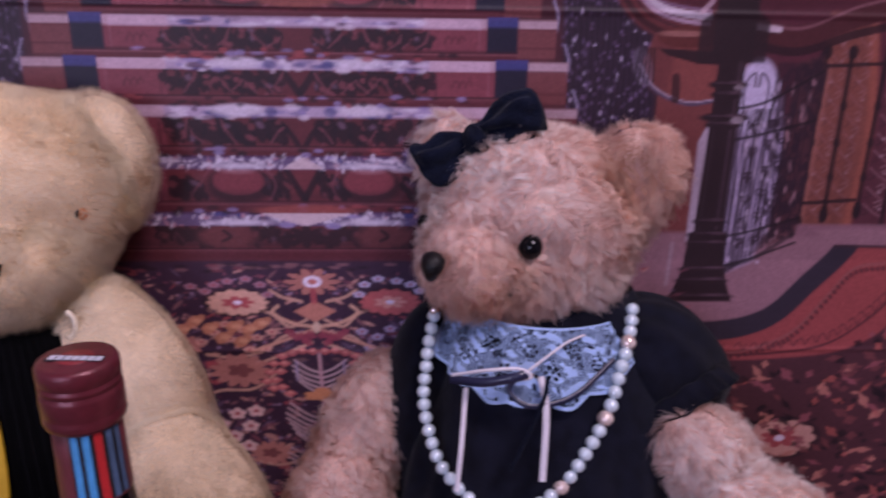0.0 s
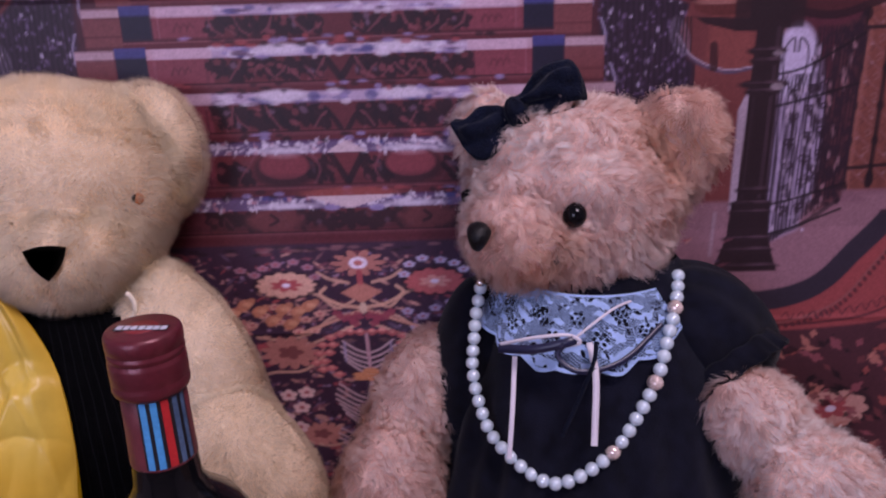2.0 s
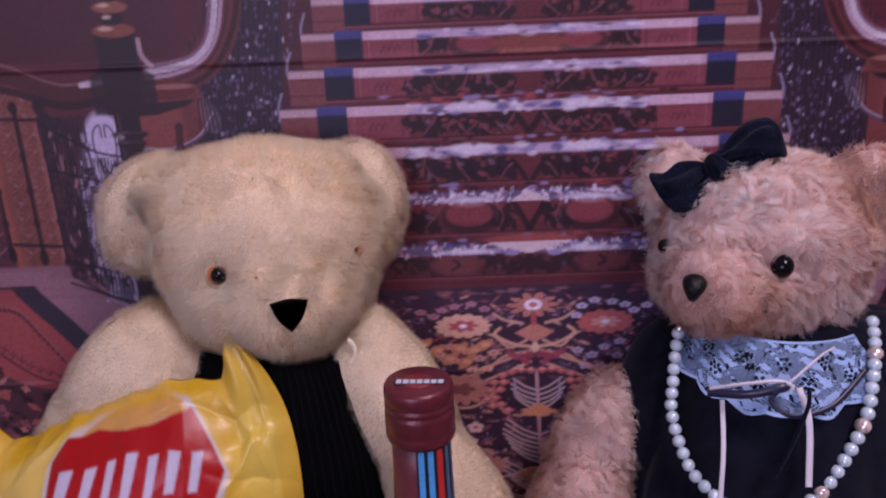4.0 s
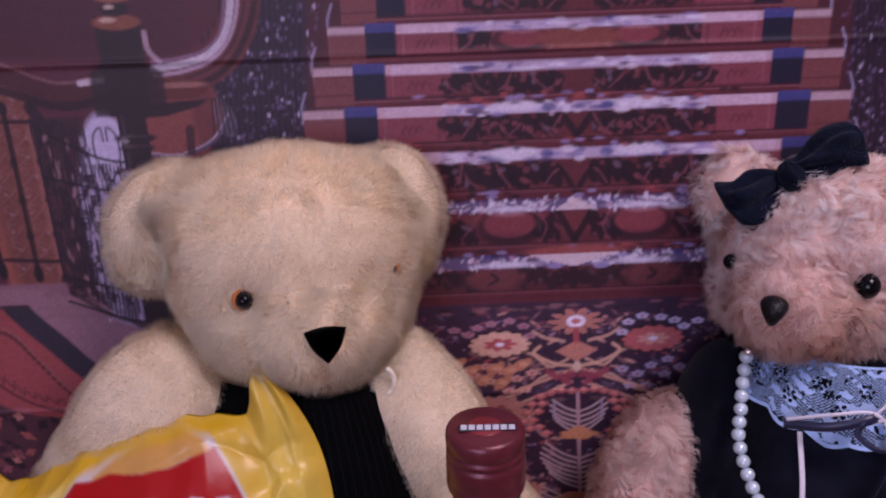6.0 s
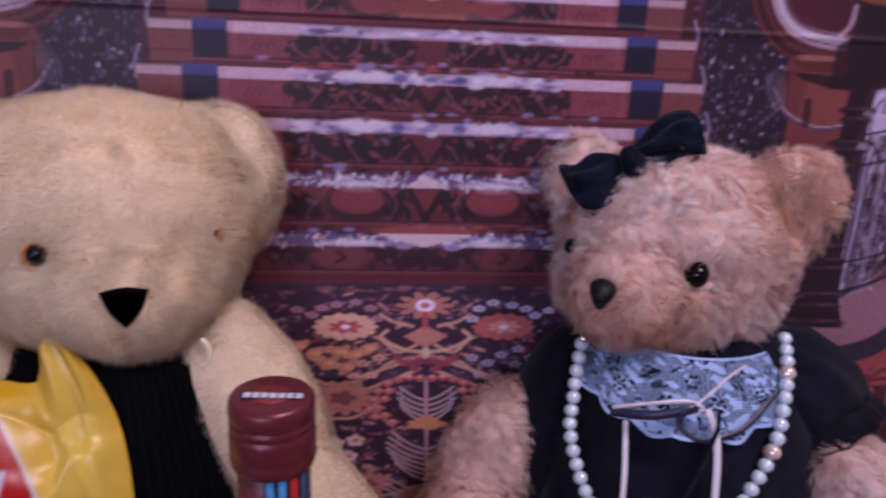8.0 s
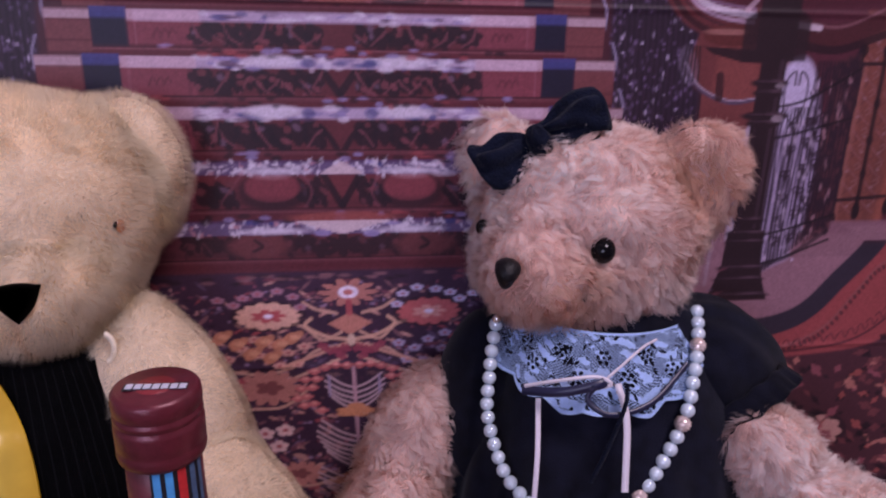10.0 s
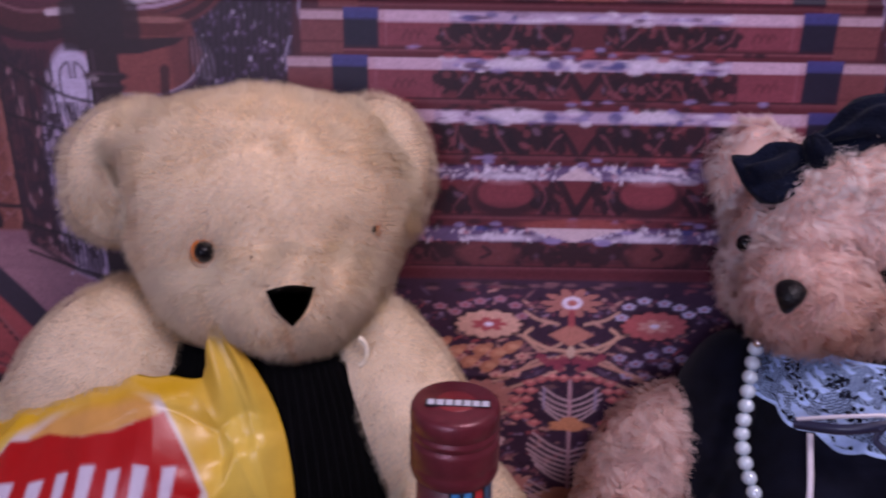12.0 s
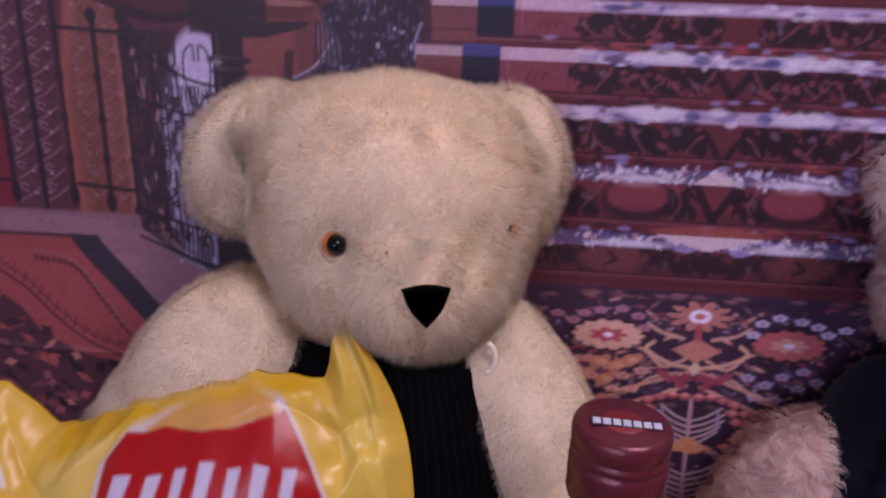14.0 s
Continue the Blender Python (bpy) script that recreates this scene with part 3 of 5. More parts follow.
def tread_rows():
    # the flight, from the top step down: nosing height, half width
    rows = ((.502, .117), (.484, .125), (.4655, .134), (.445, .1425), (.423, .1525), (.399, .1605), (.3715, .168), (.340, .175), (.304, .183))
    for i, (z, half) in enumerate(rows):
        low = rows[i + 1][0] if i + 1 < len(rows) else .2745
        drop = z - low
        hl = .0036 + .0006 * i * .8
        s = half / .1605
        r0, r1 = z - hl, low + drop * .24
        n0, n1, f = .1365 * s, .117 * s, .0775 * s
        L = lambda d: MID + d
        # tread shade, side boards
        sheet.band(L(-half), L(half), low - .002, z, lin(96, 44, 52, G))
        sheet.band(L(-half), L(half), low, r1, lin(92, 38, 46, G), .8)
        for sg in (-1, 1):
            x0, x1 = sorted((L(sg * half), L(sg * n0)))
            sheet.band(x0, x1, r1 - .004, r0, lin(116, 62, 64, G))
            sheet.band(x0, x1, low, r1 - .004, lin(86, 44, 50, G))
            sheet.band(x0, x1, r0 + .0006, z - .0004, lin(186, 150, 158, G), .9)
            sheet.stroke([(x0, r1 + .002), (x1, r1 + .002)], .0012, lin(84, 40, 44, G), .7)
        # carpet: navy edges, rose border, red field
        sheet.band(L(-n0), L(n0), r1, r0 + .001, RED)
        for sg in (-1, 1):
            x0, x1 = sorted((L(sg * n0), L(sg * n1)))
            sheet.band(x0, x1, r1 - .001, z - .001, NAVY)
            sheet.band(x0, x1, z - hl * .8, z + .0012, BLUE, .9)
            x0, x1 = sorted((L(sg * n1), L(sg * f)))
            sheet.band(x0, x1, r1, z - hl * .6, lin(126, 60, 70, G))
            sheet.stroke([(L(sg * (f + .004)), r1), (L(sg * (f + .004)), r0)], .0012, lin(84, 40, 50, G), .7)
            sheet.stroke([(L(sg * (n1 - .004)), r1), (L(sg * (n1 - .004)), r0)], .0010, lin(150, 86, 96, G), .6)
            m = L(sg * (n1 + f) / 2)
            for k in (-1, 0, 1):
                sheet.stroke([(m + k * .004 - .002, (r0 + r1) / 2 - .002), (m + k * .004, (r0 + r1) / 2 + .002), (m + k * .004 + .002, (r0 + r1) / 2)], .0010, lin(84, 38, 46, G), .7, smooth=6)
        if i < 7:
            sheet.band(L(-f), L(f), r1, r0, DARK, .34, soft=.003)
        # dark figures on the riser, mirrored about the middle
        g = random.Random(40 + i)
        h = r0 - r1
        for sg in (-1, 1):
            g = random.Random(40 + i)
            if i % 2 == 1:
                sheet.stroke([(L(0), r1 + h * .05), (L(sg * .010 * s), r0)], .0042, DARK, .9)
                sheet.stroke([(L(sg * .020 * s), r1 + h * .05), (L(sg * .009 * s), r1 + h * .45), (L(sg * .023 * s), r0)], .0014, ROSE, .9, smooth=10)
            elif i == 6:
                for c in (0, .030, .058):
                    sheet.stroke([(L(sg * (c + .002) * s), r1), (L(sg * (c + .008) * s), r1 + h * .55), (L(sg * (c + .018) * s), r0)], .0034, DARK, .9, smooth=10)
                    sheet.stroke([(L(sg * (c + .012) * s), r1), (L(sg * (c + .014) * s), r1 + h * .5), (L(sg * (c + .024) * s), r1 + h * .9)], .0014, lin(128, 70, 78, G), .85, smooth=10)
            elif i == 8:
                sheet.oval(L(0), r1 + h * .5, .012 * s, h * .5, DARK, .8, petals=8, depth=.5)
            d = .010
            while d < f - .003:
                wd = g.uniform(.005, .010)
                x = L(sg * (d + wd / 2))
                if i in (3, 7) and .018 * s < d < .040 * s:
                    m = L(sg * .037 * s)
                    sheet.oval(m, (r0 + r1) / 2, .0185 * s, h * .58, DARK, .75, soft=.003)
                    sheet.oval(m, (r0 + r1) / 2 + h * .12, .0145 * s, h * .44, lin(128, 58, 66, G), soft=.0015)
                    sheet.oval(m, r0, .010 * s, h * .15, lin(176, 120, 128, G), .6, soft=.002)
                    for q in (-1, 1):
                        sheet.stroke([(m + q * .017 * s, r1), (m + q * .021 * s, r1 + h * .5), (m + q * .016 * s, r0)], .0012, lin(124, 66, 76, G), .8, smooth=8)
                    d = .058 * s
                    continue
                sheet.oval(x, r1 + h * g.uniform(.35, .65), wd * .8, h * g.uniform(.45, .6), DARK, .9, petals=g.choice((4, 5, 6)), depth=.3, turn=g.uniform(0, 1))
                for q in range(g.choice((1, 2, 2))):
                    sheet.oval(x + g.uniform(-.5, .5) * wd, r1 + h * g.uniform(.15, .85), wd * g.uniform(.16, .30), h * g.uniform(.10, .2), g.choice((lin(120, 62, 70, G), lin(108, 54, 60, G), lin(104, 74, 90, G))), .9, petals=g.choice((0, 4, 5)), turn=g.uniform(0, 2))
                if g.random() > .5:
                    q, z1 = g.choice((-1, 1)) * sg, r1 + h * g.uniform(.3, .7)
                    sheet.stroke([(x - q * .004, r1 + h * .1), (x + q * .001, z1), (x + q * .004, r1 + h * g.uniform(.5, .95)), (x + q * .002, z1)], .0011, lin(122, 66, 74, G), .8, smooth=10)
                d += wd * g.uniform(1.0, 1.3)
        if i == 3:
            sheet.oval(L(0), (r0 + r1) / 2, .024, h * .52, lin(130, 66, 60, G), .95, soft=.002)
        if i >= 7:
            sheet.band(L(-n0), L(n0), r1, r1 + h * .30, DARK, .35, soft=.004)
        if i == 8:
            sheet.band(L(-n0), L(n0), r1, r0, lin(62, 36, 42, G), .45, soft=.003)
            for sg in (-1, 1):
                sheet.oval(L(sg * .050), (r0 + r1) / 2, .018, h * .5, lin(118, 60, 62, G), .7, soft=.003)
                sheet.stroke([(L(sg * .050) - .003, r1 + h * .3), (L(sg * .050) + .002, r1 + h * .5), (L(sg * .050) - .002, r1 + h * .75)], .0022, DARK, .8, smooth=8)
        # lit nosing, broken by the pattern
        sheet.band(L(-f - .036 * s), L(f + .036 * s), z - hl, z - .0002, PALE, .92, soft=.0012)
        for sg in (-1, 1):
            x0, x1 = sorted((L(sg * n1), L(sg * f)))
            sheet.band(x0, x1, z - hl, z, lin(204, 164, 176, G), .8)
        if i >= 7:
            sheet.band(L(-f - .030 * s), L(f + .030 * s), z - hl * 1.05, z + .0012, lin(84, 60, 98, G), .86, soft=.0012)
            for k in range(150):
                x, u = L(g.uniform(-f - .026 * s, f + .026 * s)), g.uniform(-.1, 1.0)
                sheet.oval(x, z - hl * u, g.uniform(.0010, .0034), hl * g.uniform(.09, .20), WHITE if g.random() > .25 else lin(186, 128, 140, G), g.uniform(.7, 1), petals=g.choice((4, 5, 6)), depth=.5, turn=g.uniform(0, 3))
        for k in range(20 if i > 6 else 60 if i > 4 else 34):
            x = L(g.uniform(-f, f))
            sheet.oval(x, z - hl * g.uniform(.0, 1.1), g.uniform(.0015, .006), hl * g.uniform(.12, .30), g.choice((LILAC, BLUE, lin(92, 62, 86, G), WHITE, WHITE)), g.uniform(.4, .9))
        if i >= 5:
            for sg in (-1, 1):
                sheet.oval(L(sg * .036 * s), z - hl * (.35 if i < 7 else .75), .015 * s, hl * (.55 if i < 7 else .25), WHITE, .9, soft=.002)
                if i < 7:
                    sheet.oval(L(sg * .017 * s), z - hl * .5, .0040, hl * .45, BLUE, .7, soft=.0015)
            for k in range(40):
                x = L(g.uniform(-f * 1.25, f * 1.25))
                sheet.oval(x, z + g.uniform(.0, .006), g.uniform(.002, .004), g.uniform(.0006, .0016), g.choice((CORAL, DARK, DARK, LILAC)), .7)
        if i >= 7:
            if i == 8:
                sheet.oval(L(0), z + .0025, .032, .0034, lin(150, 74, 70, G), .9, soft=.0015)
            for k in range(8):
                wide = (.027 if i == 8 else .012) * (1 - k / 8 if i == 8 else (k + 1) / 8)
                sheet.band(L(-wide), L(wide), z - hl * (k + 1) / 8, z - hl * k / 8 + .0004, lin(212, 180, 184, G), .9, soft=.0006)
        # rod line in the corner of the step
        sheet.stroke([(L(-n0), r1 - .0005), (L(n0), r1 - .0005)], .0010, lin(60, 28, 36, G), .8)
        sheet.stroke([(L(-n0), r1 - .002), (L(n0), r1 - .002)], .0010, lin(140, 82, 88, G), .6)


def axis(z):
    return MID + .002 + (.26 - z) * .045


def blossom(x, z, r, flat, outer, core, petals=9):
    sheet.oval(x, z, r * 1.12, r * flat * 1.12, DARK, .7)
    sheet.oval(x, z, r, r * flat, outer, petals=petals, depth=.14)
    sheet.oval(x, z, r * .55, r * flat * .5, core, petals=7, depth=.4)
    sheet.oval(x, z, r * .14, r * flat * .16, WHITE)


def small_star(x, z, r, flat, colour):
    for k in range(5):
        a = k * 1.257 + .3
        sheet.oval(x + r * .6 * math.cos(a), z + r * flat * .6 * math.sin(a), r * .42, r * flat * .40, colour)
    sheet.oval(x, z, r * .3, r * flat * .3, CORAL, .8)


def hall_rug():
    L = lambda d, z: axis(z) + d
    sheet.shape([(MID - .19, .2745), (MID + .19, .2745), (MID + .235, .19), (MID + .30, .03), (MID - .30, .03), (MID - .235, .19)], lin(56, 36, 52, G), soft=.002)
    # scattered leaves and buds that thin out towards the flight
    g = random.Random(5)
    for k in range(1000):
        z = .268 - .235 * g.random() ** .8
        flat = .45 + (.268 - z) * 1.8
        d = g.uniform(.012, .25)
        r = g.uniform(.0018, .0042) * (.8 + (.268 - z) * 3)
        col = g.choice((PEACH, PEACH, lin(132, 88, 90, G), lin(112, 62, 72, G), lin(96, 74, 96, G), CORAL))
        tn = g.uniform(-.8, .8)
        for sg in (-1, 1):
            if sg < 0 or g.random() > .12:
                sheet.oval(L(sg * d, z), z, r * 1.3, r * flat * .75, col, g.uniform(.6, .95), petals=g.choice((0, 3, 4, 5)), depth=.4, turn=sg * tn)
    for k in range(1100):
        z = .266 - .20 * g.random() ** .8
        d = g.uniform(.004, .20)
        for sg in (-1, 1):
            sheet.oval(L(sg * d, z), z, g.uniform(.0007, .0018), g.uniform(.0005, .0012), g.choice((lin(176, 124, 120, G), lin(140, 112, 136, G), lin(120, 64, 76, G), INK)), .75)
    # border strip along the foot of the steps
    for k in range(60):
        x = MID + g.uniform(-.17, .17)
        sheet.oval(x, .2705 - g.random() * .005, .004, .0011, g.choice((DARK, lin(110, 56, 64, G), lin(120, 80, 84, G))), .8)
    # stems
    for sg in (-1, 1):
        for pts in ([(.006, .231), (.018, .226), (.03, .236), (.048, .240)], [(.004, .222), (.022, .219), (.036, .209), (.055, .203), (.075, .206)],
                    [(.004, .214), (.03, .203), (.06, .192), (.085, .190)], [(.008, .244), (.02, .247), (.028, .252)],
                    [(.02, .20), (.045, .18), (.07, .178), (.10, .165)], [(.01, .125), (.035, .118), (.06, .125)]):
            sheet.stroke([(L(sg * d, z), z) for d, z in pts], .0021, lin(186, 138, 120, G), .9, smooth=16)
        for d, z, r in ((.050, .2435, .0205),):
            blossom(L(sg * d, z), z, r, .46, lin(196, 146, 128, G) if sg < 0 else lin(172, 86, 86, G), CORAL if sg < 0 else lin(196, 132, 122, G), 14)
        for d, z, r in ((.090, .212, .014), (.054, .1935, .021), (.125, .185, .015), (.15, .225, .010), (.04, .128, .016), (.10, .14, .02), (.075, .10, .018)):
            sheet.oval(L(sg * d, z), z, r, r * .62, lin(168, 108, 98, G), .95, petals=13, depth=.28)
            sheet.oval(L(sg * d, z), z, r * .45, r * .26, lin(108, 58, 60, G), .9, petals=5, depth=.4)
        for d, z in ((.034, .256), (.043, .260), (.055, .2585), (.064, .256), (.030, .249), (.070, .2515), (.079, .255)):
            small_star(L(sg * d, z), z, .0042, .55, lin(178, 160, 184, G) if sg > 0 else lin(150, 104, 118, G))
        for d, z in ((.030, .222), (.040, .218), (.049, .224), (.058, .217), (.035, .210), (.046, .209), (.068, .222), (.060, .228), (.077, .215)):
            small_star(L(sg * d, z), z, .0043, .6, lin(160, 140, 164, G) if sg > 0 else PEACH)
        for d, z in ((.060, .160), (.072, .152), (.052, .150), (.064, .142), (.080, .163), (.047, .162), (.085, .147), (.095, .155), (.075, .132), (.055, .134)):
            small_star(L(sg * d, z), z, .0062, .75, lin(204, 162, 158, G))
        # big side flower beyond the dress
        blossom(L(sg * .325, .137), .137, .027, .60, PEACH, CORAL, 11)
        blossom(L(sg * .27, .185), .185, .015, .5, lin(150, 92, 86, G), CORAL, 9)
        for k in range(620):
            d, z = g.uniform(.20, .46), g.uniform(.06, .245)
            if z < (.198 if d < .34 else .198 + (d - .34) * .55):
                sheet.oval(L(sg * d, z), z, g.uniform(.0022, .007), g.uniform(.0014, .0038), g.choice((INK, INK, lin(156, 78, 72, G), lin(176, 108, 96, G), lin(140, 74, 80, G), lin(112, 58, 60, G))), .85, petals=4, depth=.4, turn=g.uniform(-1, 1))
    # middle ornaments
    sheet.oval(L(0, .258), .258, .019, .0095, lin(168, 106, 96, G), .9, petals=10, depth=.5)
    sheet.oval(L(0, .258), .258, .0062, .0042, WHITE)
    sheet.oval(L(0, .258), .258, .0030, .0020, lin(176, 100, 96, G))
    sheet.shape([(L(-.014, .238), .237), (L(0, .238), .2445), (L(.014, .238), .237), (L(0, .238), .229)], lin(172, 110, 96, G))
    sheet.stroke([(L(0, .252), .252), (L(0, .244), .244)], .004, CORAL, .8)
    # small fan under the lozenge, with two bent arms
    for sg in (-1, 1):
        sheet.stroke([(L(sg * .003, .226), .226), (L(sg * .016, .229), .2285), (L(sg * .028, .233), .236), (L(sg * .024, .241), .241)], .0024, lin(196, 146, 124, G), .9, smooth=14)
        sheet.stroke([(L(sg * .003, .224), .2235), (L(sg * .022, .216), .216), (L(sg * .044, .208), .208)], .0022, lin(190, 134, 116, G), .9, smooth=14)
        for k, (d, z) in enumerate(((.004, .220), (.009, .2185), (.014, .2185), (.018, .2215), (.007, .2145))):
            sheet.oval(L(sg * d, z), z, .0042, .0030, lin(134, 58, 72, G), .9, petals=5, depth=.3, turn=sg * .5)
        for d, z in ((.036, .2285), (.044, .2245), (.054, .2265), (.062, .2185), (.070, .2255), (.050, .2155), (.079, .2305), (.088, .2245)):
            if sg < 0:
                sheet.oval(L(-d, z), z, .0072, .0040, lin(184, 118, 92, G), .9, petals=3, depth=.25, turn=.5)
                sheet.oval(L(-d, z) + .001, z, .0034, .0018, lin(206, 148, 118, G), .7)
    sheet.oval(L(0, .226), .2255, .0026, .0042, lin(196, 160, 140, G), .9)
    # palmette: an arch of rosy buds round a pale branched tree
    sheet.oval(L(0, .190), .190, .030, .020, lin(48, 30, 44, G), .8, soft=.004)
    for sg in (-1, 1):
        for d, z in ((.004, .2075), (.011, .2080), (.018, .2065), (.025, .2040), (.024, .1985), (.031, .1985), (.027, .1925), (.034, .1920), (.031, .1860), (.037, .1850), (.027, .1805), (.033, .1795), (.022, .1755)):
            sheet.oval(L(sg * d, z), z, .0043, .0025, lin(176, 92, 92, G), .95, petals=4, depth=.25)
            sheet.oval(L(sg * d, z), z + .0006, .0020, .0010, lin(204, 136, 126, G), .8)
    for z0, reach, rise, n in ((.183, .020, .010, 5), (.142, .028, .014, 7), (.112, .03, .012, 5)):
        for k in range(n):
            z = z0 + .004 * (k - n / 2) + .002
            q = reach * (1 - .45 * abs(k - n / 2) / n)
            for sg in (-1, 1):
                sheet.stroke([(L(0, z), z), (L(sg * q * .5, z), z + rise * .35), (L(sg * q, z), z + rise)], .0014, lin(186, 150, 152, G), .92, smooth=10)
    sheet.stroke([(L(0, .206), .206), (L(0, .10), .10)], .0026, lin(168, 124, 130, G), .95)
    for sg in (-1, 1):
        for z in (.196, .19):
            sheet.stroke([(L(sg * .016, z), z - .004), (L(sg * .016, z), z + .004)], .0016, lin(150, 128, 150, G), .8)
    sheet.oval(L(0, .174), .1735, .0145, .0042, lin(186, 120, 86, G), petals=5, depth=.25)
    sheet.oval(L(0, .174), .177, .006, .003, lin(186, 120, 86, G))
    sheet.oval(L(0, .118), .120, .018, .008, lin(176, 116, 96, G), petals=6, depth=.3)


both(upper_hall)
both(fence)
both(landing_border)
both(balustrade)
both(hand_rail)
both(newel)
hall_rug()
_rug = np.where(np.abs(sheet.X - MID) < 0.19 + (0.2745 - sheet.Z) * 0.53, 1.46, 1.10)
sheet.ink *= np.where(sheet.Z < 0.2745, _rug, 1.0)[..., None]
tread_rows()

# the sheet hangs with slight waves and two pressed creases across it
_y = 0.447 + 0.0008 * np.sin(sheet.X * 9 + 1.2) * np.sin(sheet.Z * 7) - 0.0009 * np.exp(-((sheet.Z - 0.4285 + 0.004 * sheet.X) / 0.0016) ** 2) - 0.0007 * np.exp(-((sheet.Z - 0.2085) / 0.0016) ** 2)
_grain = 1 + 0.10 * np.random.RandomState(3).normal(size=sheet.X.shape)[..., None] * 0.6
backdrop = thing("photo_backdrop", "printed photo backdrop of a carpeted red staircase and iron balustrades", "backdrop", (-0.075, 0.447, 0.0))
link("printed_sheet", grid_mesh("printed_sheet", np.stack([sheet.X, _y, sheet.Z], axis=-1), np.clip(sheet.ink * _grain * np.array([0.90, 1.0, 1.10]), 0.003, 0.9)), PRINT, backdrop)
part("hem", box(-0.58, 0.43, 0.4462, 0.4482, 0.0, 0.03), BACKING, backdrop, "plain white lower hem", smooth=False)
part("backing", box(-0.58, 0.43, 0.4505, 0.4525, 0.0, 0.52), BACKING, backdrop, smooth=False)


# ---------------- teddy bears ----------------
def turn_matrix(yaw=0.0, tilt=0.0, roll=0.0):
    return np.array(Euler((radians(tilt), radians(roll), radians(yaw))).to_matrix())


class Plush:
    """A stuffed body: soft-joined ovals, their cloth and the pile that stands on it, all in one mesh."""

    def __init__(self, blend=0.008):
        self.forms, self.joins, self.blend = [], [], blend
        self.dents, self.lump = [], (0.0, 1.0)
        self.v, self.n, self.c, self.f, self.s, self.m = [], [], [], [], [], []
        self.count = 0

    def oval(self, centre, radii, yaw=0.0, tilt=0.0, roll=0.0, join=None):
        self.forms.append((np.array(centre), np.array(radii), turn_matrix(yaw, tilt, roll)))
        self.joins.append(join or self.blend)

    def dent(self, centre, radii, yaw=0.0, soft=0.010):
        """A hollow pressed into the stuffing: an eye socket or the cup of an ear."""
        self.dents.append((np.array(centre), np.array(radii), turn_matrix(yaw), soft))

    def distance(self, p):
        total = None
        for (c, r, R), soft in zip(self.forms, self.joins):
            q = (p - c) @ R
            k0 = np.linalg.norm(q / r, axis=-1)
            k1 = np.linalg.norm(q / (r * r), axis=-1) + 1e-9
            d = k0 * (k0 - 1) / k1
            if total is None:
                total = d
            else:
                h = np.clip(0.5 + 0.5 * (total - d) / soft, 0, 1)
                total = total * (1 - h) + d * h - soft * h * (1 - h)
        for c, r, R, soft in self.dents:
            q = (p - c) @ R
            k0 = np.linalg.norm(q / r, axis=-1)
            d = -k0 * (k0 - 1) / (np.linalg.norm(q / (r * r), axis=-1) + 1e-9)
            h = np.clip(0.5 + 0.5 * (d - total) / soft, 0, 1)
            total = total * (1 - h) + d * h + soft * h * (1 - h)
        if self.lump[0]:
            total = total + self.lump[0] * waves(p, 61, self.lump[1])
        return total

    def gradient(self, p):
        e = 0.0006
        g = np.stack([self.distance(p + np.eye(3)[k] * e) - self.distance(p - np.eye(3)[k] * e) for k in range(3)], axis=-1)
        return g / (np.linalg.norm(g, axis=-1)[:, None] + 1e-9)

    def add(self, verts, normals, colours, loops, sizes, slot):
        self.v.append(verts), self.n.append(normals), self.c.append(colours)
        self.f.append(loops + self.count), self.s.append(sizes), self.m.append(np.full(len(sizes), slot))
        self.count += len(verts)

    def solid(self, co, colour, slot, wrap=True):
        """A closed grid form (eye, nose, pad or cloth) added to the mesh."""
        r, c = co.shape[:2]
        idx = np.arange(r * c).reshape(r, c)
        if wrap:
            idx = np.concatenate([idx, idx[:, :1]], axis=1)
        q = np.stack([idx[:-1, :-1], idx[1:, :-1], idx[1:, 1:], idx[:-1, 1:]], axis=-1).reshape(-1, 4)
        v = co.reshape(-1, 3)
        n = v - v.mean(axis=0) if slot != 3 else np.tile(np.array([0.2, -1.0, 0.25]), (len(v), 1))
        n = n / (np.linalg.norm(n, axis=1)[:, None] + 1e-9)
        n /= np.linalg.norm(n, axis=1)[:, None] + 1e-9
        self.add(v, n, np.tile(np.array(colour, dtype=float), (len(v), 1)), q.ravel(), np.full(len(q), 4), slot)

    def ball(self, centre, radii, colour, slot, yaw=0.0, tilt=0.0, roll=0.0, nu=24, nv=14, bend=None):
        u, w = np.meshgrid(np.linspace(0, 2 * np.pi, nu, endpoint=False), np.linspace(0.02, np.pi - 0.02, nv))
        s = np.stack([np.cos(u) * np.sin(w), np.sin(u) * np.sin(w), np.cos(w)], axis=-1)
        if bend:
            s = bend(s)
        self.solid((s * np.array(radii)) @ turn_matrix(yaw, tilt, roll).T + np.array(centre), colour, slot)

    def skin(self, colour, slot, shrink=0.0015):
        for c, r, R in self.forms:
            u, w = np.meshgrid(np.linspace(0, 2 * np.pi, 40, endpoint=False), np.linspace(0.02, np.pi - 0.02, 24))
            s = np.stack([np.cos(u) * np.sin(w), np.sin(u) * np.sin(w), np.cos(w)], axis=-1)
            p = ((s * (r - shrink)) @ R.T + c).reshape(-1, 3)
            for _ in range(3):
                d = self.distance(p)[:, None]
                p = np.where(d > -self.blend, p - self.gradient(p) * (d + 0.0006 + shrink), p)
            self.solid(p.reshape(s.shape), colour, slot)

